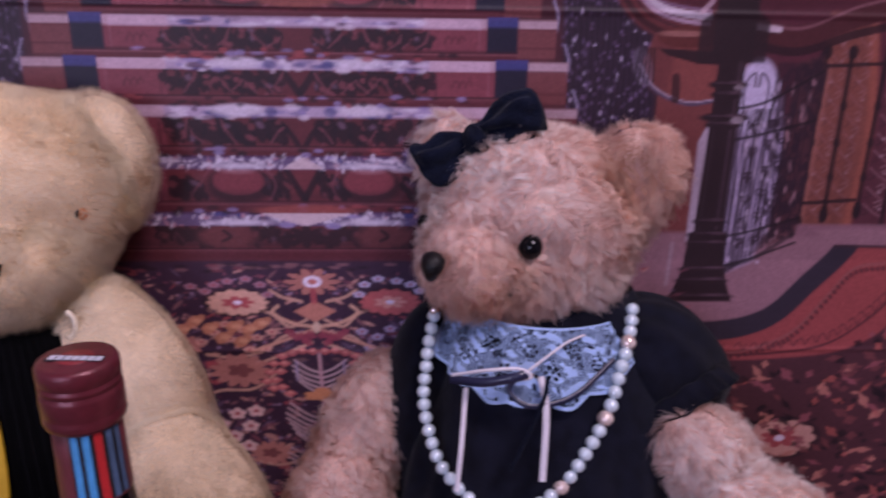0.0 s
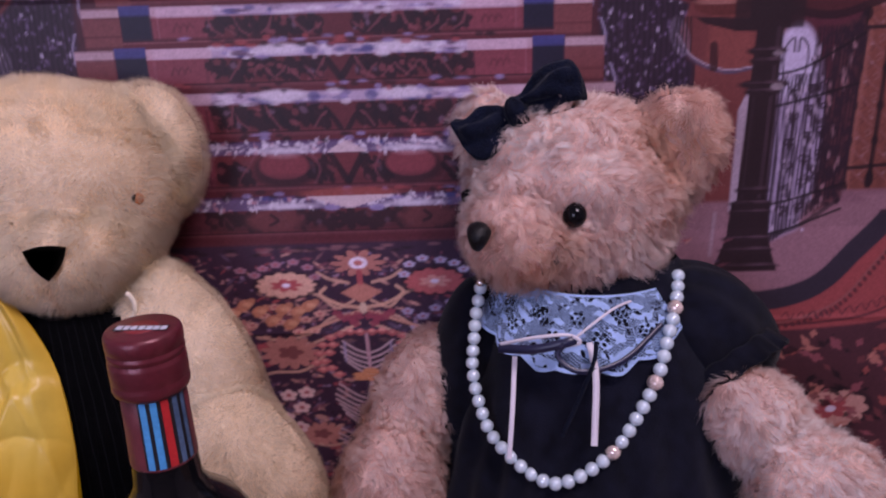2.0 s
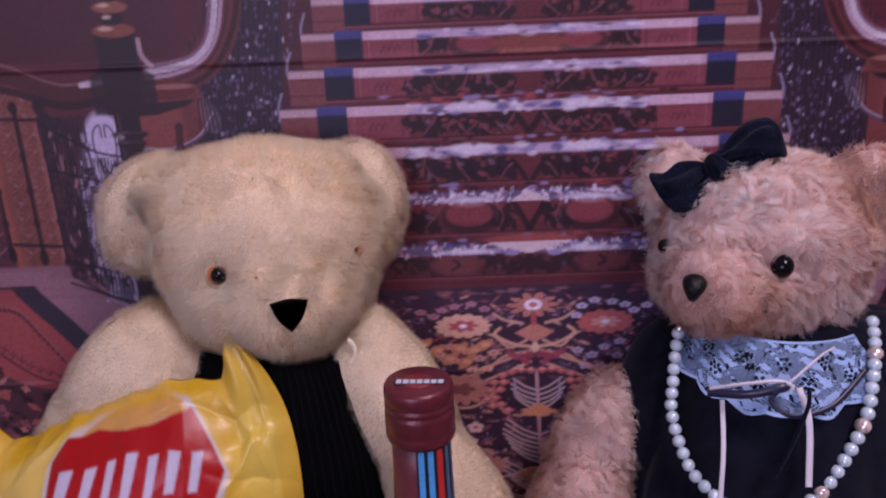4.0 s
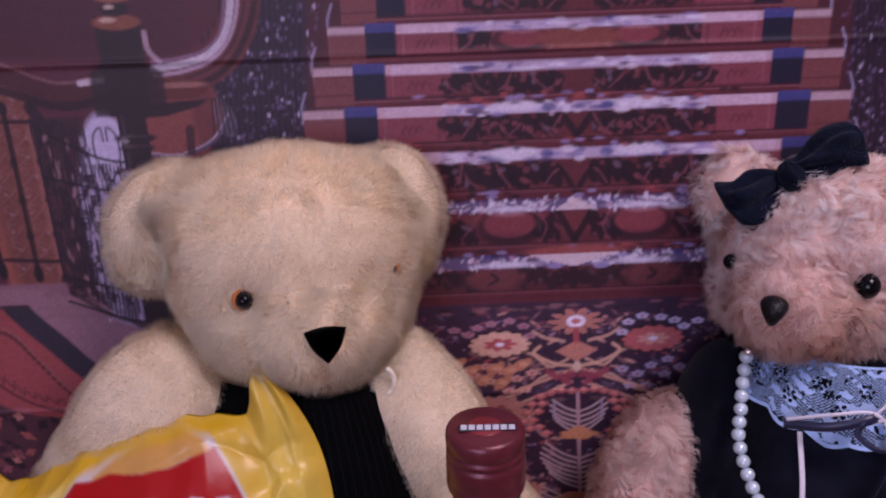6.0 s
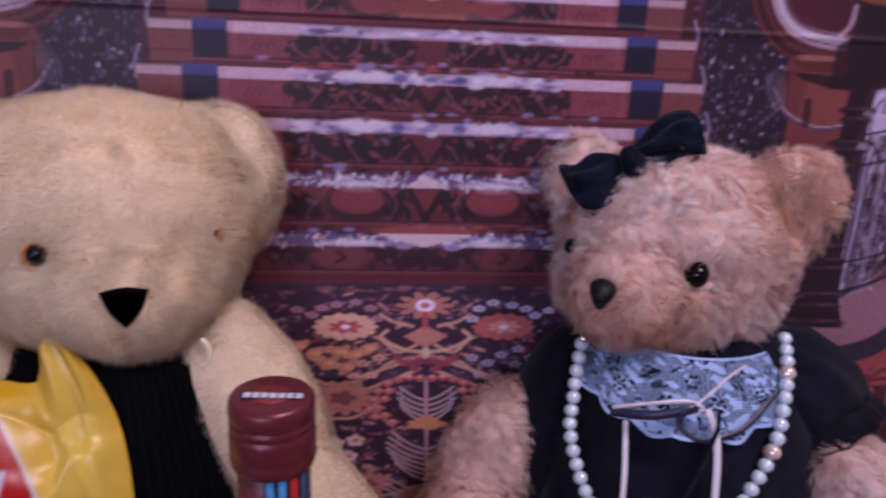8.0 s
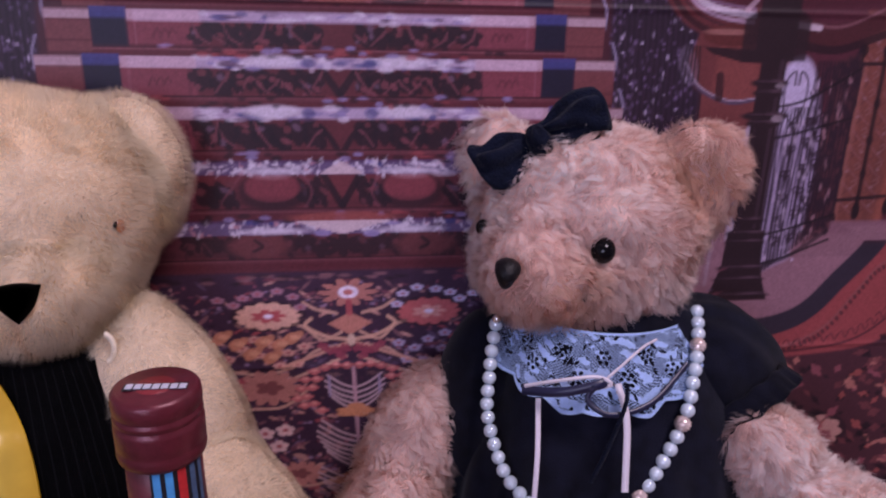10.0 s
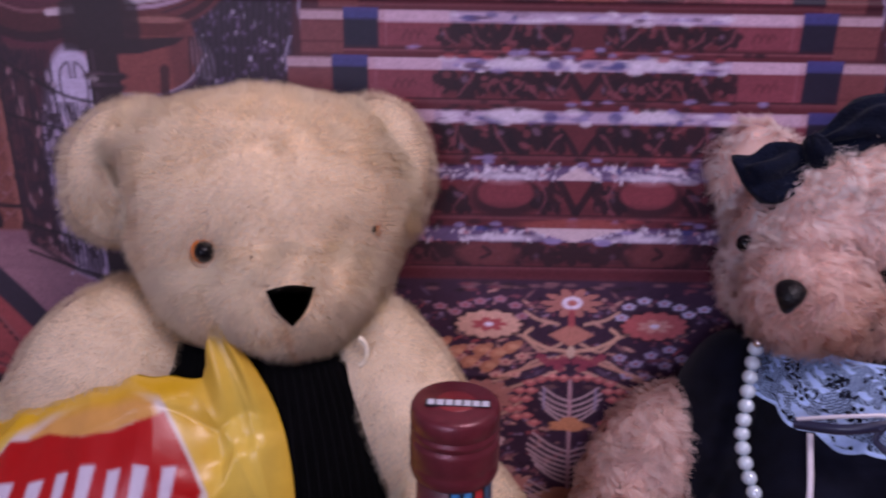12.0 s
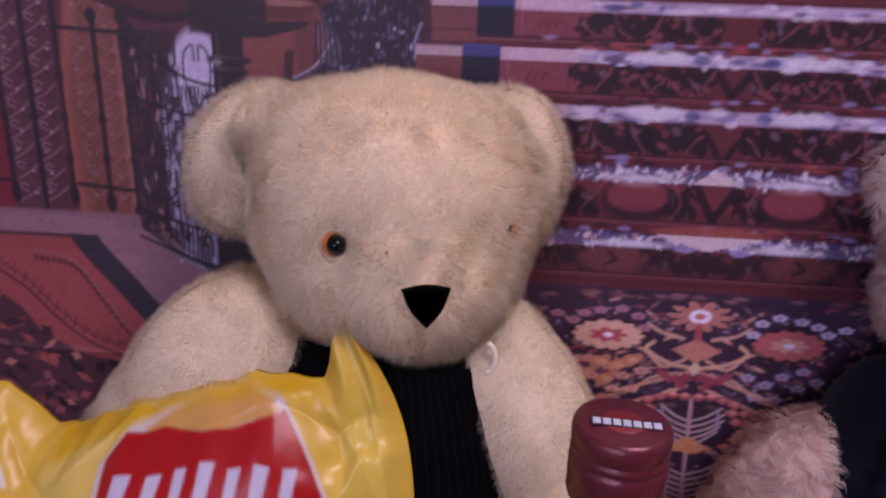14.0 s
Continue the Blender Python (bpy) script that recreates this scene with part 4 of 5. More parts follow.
    def pile(self, number, length, width, colour_of, seed, lean=0.9, stray=0.35, curl=0.0, tuft=0.0, tuft_scale=0.012, bare=None, slot=0, lie=None, straight=False, short=None, locks=0, gather=0.22):
        rng = np.random.RandomState(seed)
        area = np.array([(r[0] * r[1]) ** 1.6 + (r[0] * r[2]) ** 1.6 + (r[1] * r[2]) ** 1.6 for c, r, R in self.forms]) ** (1 / 1.6)
        pts = []
        for (c, r, R), k in zip(self.forms, (number * area / area.sum()).astype(int)):
            s = rng.normal(size=(k, 3))
            s /= np.linalg.norm(s, axis=1)[:, None]
            pts.append((s * r) @ R.T + c)
        p = np.concatenate(pts)
        p = p[self.distance(p) > -self.blend * 0.8]
        for _ in range(3):
            p = p - self.gradient(p) * self.distance(p)[:, None]
        n = self.gradient(p)
        ok = (n[:, 1] < 0.72) & (p[:, 2] > 0.12)
        if bare is not None:
            ok &= ~bare(p)
        p, n = p[ok], n[ok]
        k = len(p)
        down = np.array([0.0, -0.25, -1.0])
        comb = np.tile(down, (k, 1)) if lie is None else lie(p, n)
        comb = comb - n * (comb * n).sum(axis=1)[:, None]
        comb /= np.linalg.norm(comb, axis=1)[:, None] + 1e-6
        field = np.stack([waves(p, seed + 10 * a, tuft_scale) for a in (1, 2, 3)], axis=-1)
        if locks:
            # hairs gather into curled locks that share a lean, a shade and a tip
            heads = rng.choice(k, locks, replace=False)
            tree = KDTree(locks)
            for j, h in enumerate(heads):
                tree.insert(p[h], j)
            tree.balance()
            own = np.array([tree.find(q)[1] for q in p])
            field = field[heads][own] + rng.normal(size=(locks, 3))[own] * 0.45
            field = field - n * (field * n).sum(axis=1)[:, None] * 0.6
            pull, shade = p[heads][own] - p, rng.uniform(0, 1, size=(locks, 1))[own]
        d = n + comb * lean * 0.6 + field * tuft + rng.normal(size=(k, 3)) * stray
        d /= np.linalg.norm(d, axis=1)[:, None]
        ln = length * rng.uniform(0.65, 1.15, size=(k, 1)) * (1 + 0.25 * waves(p, seed + 5, 0.03))[:, None]
        if short is not None:
            ln = ln * short(p)[:, None]
        side = np.cross(d, n + rng.normal(size=(k, 3)) * 0.15)
        side /= np.linalg.norm(side, axis=1)[:, None] + 1e-9
        bend = comb * lean * 0.5 + field * curl + rng.normal(size=(k, 3)) * curl * 0.5
        mid = p + d * ln * 0.55
        tip = p + d * ln * 0.85 + bend * ln * 0.5
        if locks:
            mid, tip = mid + pull * 0.18, tip + pull * 0.50
        w = width * rng.uniform(0.7, 1.3, size=(k, 1))
        v = np.stack([p - side * w / 2, p + side * w / 2, mid + side * w * 0.42, mid - side * w * 0.42, tip], axis=1).reshape(-1, 3)
        base = np.arange(k)[:, None] * 5
        loops = (base + np.array([[0, 1, 2, 3, 3, 2, 4]])).ravel()
        sizes = np.tile(np.array([4, 3]), k)
        nn = n * 0.9 + rng.normal(size=(k, 3)) * 0.07 + field * gather
        nn /= np.linalg.norm(nn, axis=1)[:, None]
        col = colour_of(p, n, rng)
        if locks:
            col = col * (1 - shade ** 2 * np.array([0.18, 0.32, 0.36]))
        # roots darkened and reddened: painted shade deep between the hairs
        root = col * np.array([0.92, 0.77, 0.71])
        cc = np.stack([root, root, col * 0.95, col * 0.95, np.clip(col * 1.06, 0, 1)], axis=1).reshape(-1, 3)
        if straight:
            v = np.stack([p - side * w / 2, p + side * w / 2, tip], axis=1).reshape(-1, 3)
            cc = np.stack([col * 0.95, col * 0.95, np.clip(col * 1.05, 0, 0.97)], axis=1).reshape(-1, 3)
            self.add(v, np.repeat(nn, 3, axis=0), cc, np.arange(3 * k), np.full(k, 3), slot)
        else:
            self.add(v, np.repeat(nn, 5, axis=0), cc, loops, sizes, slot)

    def build(self, name, mats):
        v, n = np.concatenate(self.v), np.concatenate(self.n)
        me = raw_mesh(name, v, np.concatenate(self.f), np.concatenate(self.s), np.concatenate(self.c))
        for m in mats:
            me.materials.append(m)
        me.polygons.foreach_set("material_index", np.concatenate(self.m).astype(np.int32))
        me.polygons.foreach_set("use_smooth", [True] * len(me.polygons))
        me.normals_split_custom_set_from_vertices(n.astype(np.float32))
        return new(name, me)


def tint(base, spread, seed, scale=0.025, warm=None):
    base = np.array(base)

    def colour_of(p, n, rng):
        k = waves(p, seed, scale)[:, None] * spread + rng.normal(size=(len(p), 1)) * spread * 0.8
        c = base * (1 + k)
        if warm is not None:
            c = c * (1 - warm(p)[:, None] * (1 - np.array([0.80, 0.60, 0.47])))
        return np.clip(c, 0.01, 0.95)
    return colour_of


MATS = (FUR, EYE_BLACK, EYE_AMBER, NOSE_VELVET, NOSE_LEATHER, PAD, PILE, MOHAIR)

# cream bear in the waistcoat; it faces a little towards the other one
CREAM_FUR = (0.945, 0.828, 0.645)
LH = np.array([-0.231, 0.394, 0.326])
cream = Plush(0.018)
cream.oval(LH + (0.0, 0.0, 0.001), (0.068, 0.047, 0.0545), 16)              # head
cream.oval(LH + (-0.010, 0.008, 0.028), (0.067, 0.032, 0.029), 12)         # brow
cream.oval(LH + (0.006, -0.016, -0.030), (0.052, 0.036, 0.032), 16)        # jowls
cream.oval(LH + (0.014, -0.030, -0.030), (0.030, 0.024, 0.024), 16)        # muzzle
cream.oval(LH + (-0.075, 0.006, 0.017), (0.027, 0.019, 0.034), 25, 0, 18, join=0.024)  # ears
cream.oval(LH + (0.058, 0.025, 0.020), (0.022, 0.017, 0.035), 5, 0, -8, join=0.020)
cream.dent(LH + (-0.070, -0.020, 0.014), (0.012, 0.011, 0.022), 25, 0.014)
cream.dent((-0.2515, 0.341, 0.3215), (0.0075, 0.0085, 0.0080), 16, 0.012)
cream.dent((-0.1850, 0.354, 0.3235), (0.0050, 0.0060, 0.0055), 16, 0.012)
cream.lump = (0.0009, 0.030)
cream.oval((-0.238, 0.388, 0.15), (0.070, 0.052, 0.120), join=0.003)                   # body
cream.oval((-0.316, 0.372, 0.243), (0.040, 0.034, 0.062), 0, 0, 40, join=0.003)        # arms
cream.oval((-0.361, 0.372, 0.185), (0.036, 0.032, 0.060), 0, 10, 30)
cream.oval((-0.162, 0.385, 0.221), (0.033, 0.034, 0.070), 0, 0, -24, join=0.003)
cream.oval((-0.126, 0.365, 0.145), (0.037, 0.036, 0.070), 0, 15, -14)
cream.oval((-0.300, 0.300, 0.050), (0.045, 0.090, 0.048))                  # legs
cream.oval((-0.175, 0.300, 0.050), (0.045, 0.090, 0.048))
cream.skin((0.94, 0.79, 0.59), 0, 0.0008)


CREAM_EYES = ((-0.2505, 0.3480, 0.3222), (-0.1775, 0.3785, 0.3240))
PINK_EYES = ((0.0590, 0.3530, 0.3145), (0.0050, 0.3895, 0.3165))


def near(p, places, r):
    return np.min([np.linalg.norm(p - np.array(q), axis=1) for q in places], axis=0) < r


def cream_bare(p):
    """Under the waistcoat, the eyes and the nose."""
    return near(p, CREAM_EYES[:1], 0.0074) | near(p, CREAM_EYES[1:], 0.0020) | near(p, ((-0.2095, 0.340, 0.3035),), 0.0085) | ((p[:, 2] < 0.262) & (np.abs(p[:, 0] + 0.238) < 0.052) & (p[:, 1] < 0.37) & (p[:, 2] > 0.15) & (p[:, 1] > 0.32))


def near_head(p):
    return np.linalg.norm((p - LH) / np.array([0.115, 0.08, 0.068]), axis=1) < 1


def seam_and_fold_shade(p):
    """Stitch line from nose to chin, and shade painted into folds before the ears."""
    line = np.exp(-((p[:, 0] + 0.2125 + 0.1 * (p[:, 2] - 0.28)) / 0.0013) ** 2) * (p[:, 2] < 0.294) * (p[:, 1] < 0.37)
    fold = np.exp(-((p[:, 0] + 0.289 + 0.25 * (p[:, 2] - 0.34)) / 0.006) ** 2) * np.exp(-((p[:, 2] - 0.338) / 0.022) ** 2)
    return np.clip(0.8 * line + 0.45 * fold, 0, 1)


cream.pile(800000, 0.0064, 0.00032, tint(CREAM_FUR, 0.012, 3, 0.016, seam_and_fold_shade), 11, lean=0.30, stray=0.26, tuft=0.42, tuft_scale=0.020, gather=0.10, bare=cream_bare, straight=True, slot=6, short=lambda p: np.where(near_head(p), 1.0, 0.62))
for (ex, ey, ez), off, k in zip(CREAM_EYES, (0.0016, -0.0010), (1.0, 0.75)):
    cream.ball((ex, ey, ez), (0.0053 * k, 0.0042, 0.0058 * k), (0.4, 0.1, 0.02), 2, 16)
    cream.ball((ex + off, ey - 0.0022 * k, ez + 0.0006), (0.0044 * k, 0.0033, 0.0050 * k), (0, 0, 0), 1, 16)


def nose_pad(centre, wide, tall, deep, yaw, tilt):
    """A soft three-cornered cushion, one corner down."""
    a, t = np.meshgrid(np.linspace(0, 2 * np.pi, 48, endpoint=False), np.concatenate([np.linspace(0, 0.8, 7), [0.92, 1.0, 1.02, 0.9]]))
    k = (a - np.pi / 2 + np.pi) % (2 * np.pi / 3) - np.pi / 3
    edge = (0.5 / np.cos(k)) ** 0.62 * 0.86
    x, z = edge * t * np.cos(a) * wide / 0.9, (edge * t * np.sin(a) + 0.25) * tall / 0.75 - tall * 0.16
    y = -deep * np.sqrt(np.clip(1 - t ** 2, 0, 1))
    y[-1] = deep * 0.8
    return (np.stack([x, y, z], axis=-1)[::-1]) @ turn_matrix(yaw, tilt).T + np.array(centre)


cream.solid(nose_pad((-0.2095, 0.3355, 0.3025), 0.0122, 0.0095, 0.0045, 14, -14), (0, 0, 0), 3)
tagged(cream.build("teddy_bear", MATS), "cream plush teddy bear with black nose sitting against the backdrop", "teddy bear", "two teddy bears")

# dusty pink mohair bear in the navy dress; it looks towards the cream bear
PINK_FUR = (0.99, 0.905, 0.895)
RH = np.array([0.065, 0.398, 0.316])
pink = Plush(0.010)
pink.oval(RH, (0.061, 0.047, 0.053), -24)                                   # head
pink.oval(RH + (-0.006, -0.003, -0.027), (0.057, 0.043, 0.030), -24)        # jowls
pink.oval((0.034, 0.373, 0.300), (0.031, 0.029, 0.029), -40)                # muzzle
pink.oval((0.117, 0.386, 0.341), (0.025, 0.014, 0.033), -30, 0, 24)         # ears
pink.oval((0.021, 0.427, 0.344), (0.022, 0.013, 0.026), -20, 0, -15)
pink.dent((0.111, 0.366, 0.346), (0.013, 0.012, 0.017), -30, 0.012)
pink.dent((0.0590, 0.3490, 0.3145), (0.0070, 0.0060, 0.0070), -10, 0.010)
pink.lump = (0.0012, 0.022)
pink.oval((0.082, 0.390, 0.15), (0.066, 0.052, 0.118))                       # body
pink.oval((-0.032, 0.398, 0.175), (0.028, 0.030, 0.060), 0, 0, 22)          # arms
pink.oval((-0.048, 0.375, 0.125), (0.034, 0.034, 0.060), 0, 15, 8)
pink.oval((0.160, 0.342, 0.195), (0.027, 0.028, 0.045), 0, 30, -38)
pink.oval((0.184, 0.312, 0.168), (0.034, 0.031, 0.044), 0, 30, -40)
pink.oval((0.015, 0.270, 0.045), (0.045, 0.090, 0.043))                     # legs
pink.oval((0.140, 0.270, 0.045), (0.045, 0.090, 0.043))
pink.skin((0.88, 0.66, 0.59), 0, 0.001)


def dress_radius(z):
    return np.interp(z, [0.0, 0.12, 0.19, 0.21, 0.235, 0.255, 0.268, 0.280], [0.128, 0.105, 0.087, 0.081, 0.070, 0.058, 0.048, 0.038])


def pink_bare(p):
    """Under the dress."""
    r = np.hypot(p[:, 0] - 0.085, (p[:, 1] - 0.39) / 0.9)
    under = (r < dress_radius(p[:, 2]) + 0.001) & (p[:, 2] < 0.272)
    return under | near(p, PINK_EYES[:1], 0.0064) | near(p, PINK_EYES[1:], 0.0045) | near(p, ((0.0085, 0.350, 0.3070),), 0.0085) | near(p, ((0.030, 0.406, 0.362), (0.047, 0.406, 0.368), (0.015, 0.414, 0.352)), 0.0130)


def warm_and_shade(p):
    # browner fur on the muzzle and in the ear's cup
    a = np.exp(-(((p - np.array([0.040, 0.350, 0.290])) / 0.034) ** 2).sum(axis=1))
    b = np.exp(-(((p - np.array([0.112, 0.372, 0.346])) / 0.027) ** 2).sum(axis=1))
    # shade painted into the head's right side and left arm; redder at cuff
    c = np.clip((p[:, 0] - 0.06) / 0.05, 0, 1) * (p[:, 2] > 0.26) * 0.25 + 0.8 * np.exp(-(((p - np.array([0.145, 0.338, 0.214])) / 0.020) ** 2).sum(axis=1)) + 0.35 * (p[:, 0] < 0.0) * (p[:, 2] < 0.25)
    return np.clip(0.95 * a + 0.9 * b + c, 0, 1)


def mohair(p, n):
    flow = np.tile(np.array([0.25, -0.2, -0.8]), (len(p), 1))
    return flow + np.stack([waves(p, 71, 0.03), waves(p, 72, 0.03), waves(p, 73, 0.03)], axis=-1) * 0.9


pink.pile(400000, 0.0068, 0.00046, tint(PINK_FUR, 0.04, 8, 0.014, warm_and_shade), 23, lean=1.25, stray=0.09, curl=0.6, tuft=0.65, locks=6000, tuft_scale=0.016, gather=0.24, bare=pink_bare, lie=mohair, slot=7, short=lambda p: np.where(p[:, 2] > 0.262, 1.0, 0.85) * np.where(near(p, PINK_EYES, 0.012), 0.7, 1.0))
for ex, ey, ez in PINK_EYES:
    k = 1.0 if ex > 0.02 else 0.66
    pink.ball((ex, ey, ez), (0.0062 * k, 0.0062 * k, 0.0068 * k), (0, 0, 0), 1)


def snout(s):
    out = s.copy()
    out[..., 0:1] = s[..., 0:1] * (0.55 + 0.45 * np.clip(s[..., 2:3] + 0.6, 0, 1.2))
    return out


pink.ball((0.0085, 0.3430, 0.3075), (0.0072, 0.0060, 0.0078), (0, 0, 0), 4, -40, -10, bend=snout)
pink.ball((0.0485, 0.3450, 0.2925), (0.0016, 0.0012, 0.0026), (0, 0, 0), 4, -20, 0, 20)
pink.ball((0.184, 0.283, 0.171), (0.023, 0.006, 0.019), (0, 0, 0), 5, 8, -42)
tagged(pink.build("teddy_bear", MATS), "dusty pink mohair teddy bear sitting against the backdrop in a dress", "teddy bear", "two teddy bears")


# ---------------- clothes of the cream bear ----------------
def waistcoat():
    vest = thing("waistcoat", "black pinstriped waistcoat worn by the cream teddy bear", "waistcoat", (-0.238, 0.335, 0.15))
    u, w = np.meshgrid(np.linspace(-1.25, 1.25, 60), np.linspace(0.148, 0.272, 40))
    k = np.sqrt(np.clip(1 - ((w - 0.15) / 0.16) ** 2, 0.05, 1))
    p = np.stack([-0.238 + 0.076 * k * np.sin(u), 0.388 - 0.060 * k * np.cos(u), w - 0.010 * np.abs(np.sin(u)) * (w < 0.16)], axis=-1)
    p[..., 1] += 0.0010 * waves(p, 4, 0.03)
    for c0, c1, lift in ((0, 33, 0.0), (31, 60, 0.0016)):
        me = grid_mesh("front_panel", p[:, c0:c1] + np.array([0, -lift, 0]))
        a = me.attributes.new("across", "FLOAT", "POINT")
        a.data.foreach_set("value", (u[:, c0:c1] * 0.076 / 0.0058).astype(np.float32).ravel())
        ob = link("front_panel", me, PINSTRIPE, vest)
        ob.modifiers.new("cloth", "SOLIDIFY").thickness = 0.0012
    clip = thing("collar_clip", "small ivory ring at the neck of the waistcoat", "clip", (-0.183, 0.361, 0.268))
    a = np.linspace(0.2, 2.6, 14)
    q = np.stack([-0.186 + 0.006 * np.cos(a - 1.4), 0.361 + 0 * a, 0.268 + 0.008 * np.sin(a - 1.4)], axis=-1)
    link("ring", ribbon("ring", q, 0.0025, (0, -1, 0.2), 20, 0.0018), IVORY, clip)


waistcoat()


# ---------------- clothes of the pink bear ----------------
def dress():
    d = thing("velvet_dress", "navy velvet doll dress with puffed sleeve worn by the pink bear", "dress", (0.07, 0.39, 0.0))
    a, z = np.meshgrid(np.linspace(0, 2 * np.pi, 220, endpoint=False), np.concatenate([np.linspace(0.004, 0.215, 60), np.linspace(0.217, 0.280, 36)]))
    pleat = np.clip((0.222 - z) / 0.08, 0, 1)
    r = dress_radius(z) + pleat * (0.0022 * np.sin(a * 26 + 2 * np.sin(a * 3)) + 0.0018 * np.sin(a * 11 + 1)) + 0.0012 * np.sin(a * 9 + z * 80)
    p = np.stack([0.085 + r * np.cos(a), 0.39 + 0.9 * r * np.sin(a), z], axis=-1)
    p[..., 1] = np.minimum(p[..., 1], 0.444)
    link("bodice_and_skirt", grid_mesh("bodice_and_skirt", p, wrap=True), VELVET, d)
    # puffed sleeve with a gathered cuff
    u, w = np.meshgrid(np.linspace(0, 2 * np.pi, 90, endpoint=False), np.linspace(0.05, np.pi - 0.05, 40))
    s = np.stack([np.cos(u) * np.sin(w), np.sin(u) * np.sin(w), np.cos(w)], axis=-1)
    rad = np.array([0.038, 0.042, 0.050]) * (1 + 0.03 * np.sin(u * 9 + w * 3) * np.sin(w))[..., None]
    p = (s * rad) @ turn_matrix(0, 12, -50).T + np.array([0.140, 0.381, 0.232])
    p[..., 1] = np.minimum(p[..., 1], 0.444)
    sleeve = link("sleeve", grid_mesh("sleeve", p, wrap=True), VELVET, d)
    u, w = np.meshgrid(np.linspace(0, 2 * np.pi, 110, endpoint=False), np.linspace(0, 1, 10))
    rr = 0.0275 + 0.0040 * w + (0.0007 * np.sin(u * 23) + 0.0006 * np.sin(u * 11 + 1)) * w
    down = np.array([0.50, -0.55, -0.67])
    side = np.cross(down, [0.0, 0.0, 1.0])
    side /= np.linalg.norm(side)
    over = np.cross(side, down)
    ring = (rr * np.cos(u))[..., None] * side + (rr * np.sin(u))[..., None] * over + (0.012 * w - 0.006 + 0.0006 * np.sin(u * 13))[..., None] * down
    ring = ring + np.array([0.150, 0.357, 0.222])
    cuff = link("cuff", grid_mesh("cuff", ring, wrap=True), VELVET, d, "gathered velvet cuff")
    cuff.modifiers.new("cloth", "SOLIDIFY").thickness = 0.0018
    # the other shoulder
    p = (s * np.array([0.024, 0.030, 0.058])) @ turn_matrix(0, 0, 8).T + np.array([0.004, 0.396, 0.208])
    p[..., 1] = np.minimum(p[..., 1], 0.444)
    link("sleeve", grid_mesh("sleeve", p, wrap=True), VELVET, d)


dress()


def lace_collar():
    c = thing("lace_collar", "pale blue lace collar with ribbon ties over the navy dress", "collar", (0.07, 0.39, 0.25))
    na, nr = 640, 150
    a, t = np.meshgrid(np.linspace(-3.15, -0.58, na), np.linspace(0, 1, nr))
    arc = (a + 3.15) * 0.062
    hem = np.interp(a, [-3.15, -2.7, -2.1, -1.5, -1.0, -0.58], [0.255, 0.248, 0.2385, 0.2395, 0.250, 0.264])
    hem = hem - 0.0022 * np.abs(np.sin(arc * 170))
    z = 0.272 + (hem - 0.272) * t ** 1.1
    r = dress_radius(z) + 0.0042 + 0.0016 * np.sin(a * 15) * t + 0.002 * t
    p = np.stack([0.075 + r * np.cos(a), 0.39 + 0.9 * r * np.sin(a), z], axis=-1)
    # open work: flowers of round holes, leaf slits and a net near the hem
    s, q = arc, t * 0.046
    hole = np.zeros(s.shape, bool)
    g = random.Random(12)
    for k in range(15):
        cx, cy = 0.008 + k * 0.0122, 0.015 + 0.012 * (k % 2)
        for j in range(6):
            aa = j * 1.047
            hole |= np.hypot(s - cx - 0.0032 * math.cos(aa), q - cy - 0.0032 * math.sin(aa)) < 0.00115
        hole |= np.hypot(s - cx, q - cy) < 0.0009
    field = waves(np.stack([s, q], axis=-1), 21, 0.016, 6)
    net = np.abs(field) < 0.42
    hole |= net & (np.sin(s * 3400) * np.sin(q * 3400 + s * 400) > -0.06)
    hole |= (np.abs(np.abs(field) - 0.50) < 0.05) & (np.sin(s * 900 + q * 1400) > -0.2)
    for k in range(70):
        cx, cy, th = g.uniform(0, 0.158), g.uniform(0.002, 0.045), g.uniform(0, 3.14)
        dx, dy = s - cx, q - cy
        lx, ly = dx * math.cos(th) + dy * math.sin(th), -dx * math.sin(th) + dy * math.cos(th)
        hole |= np.hypot(lx / g.uniform(0.0014, 0.0028), ly / g.uniform(0.0006, 0.0011)) < 1
    hole &= (t > 0.04) & (t < 0.95)
    keep = ~hole[:-1, :-1]
    link("lace", grid_mesh("lace", p, keep=keep), LACE, c)
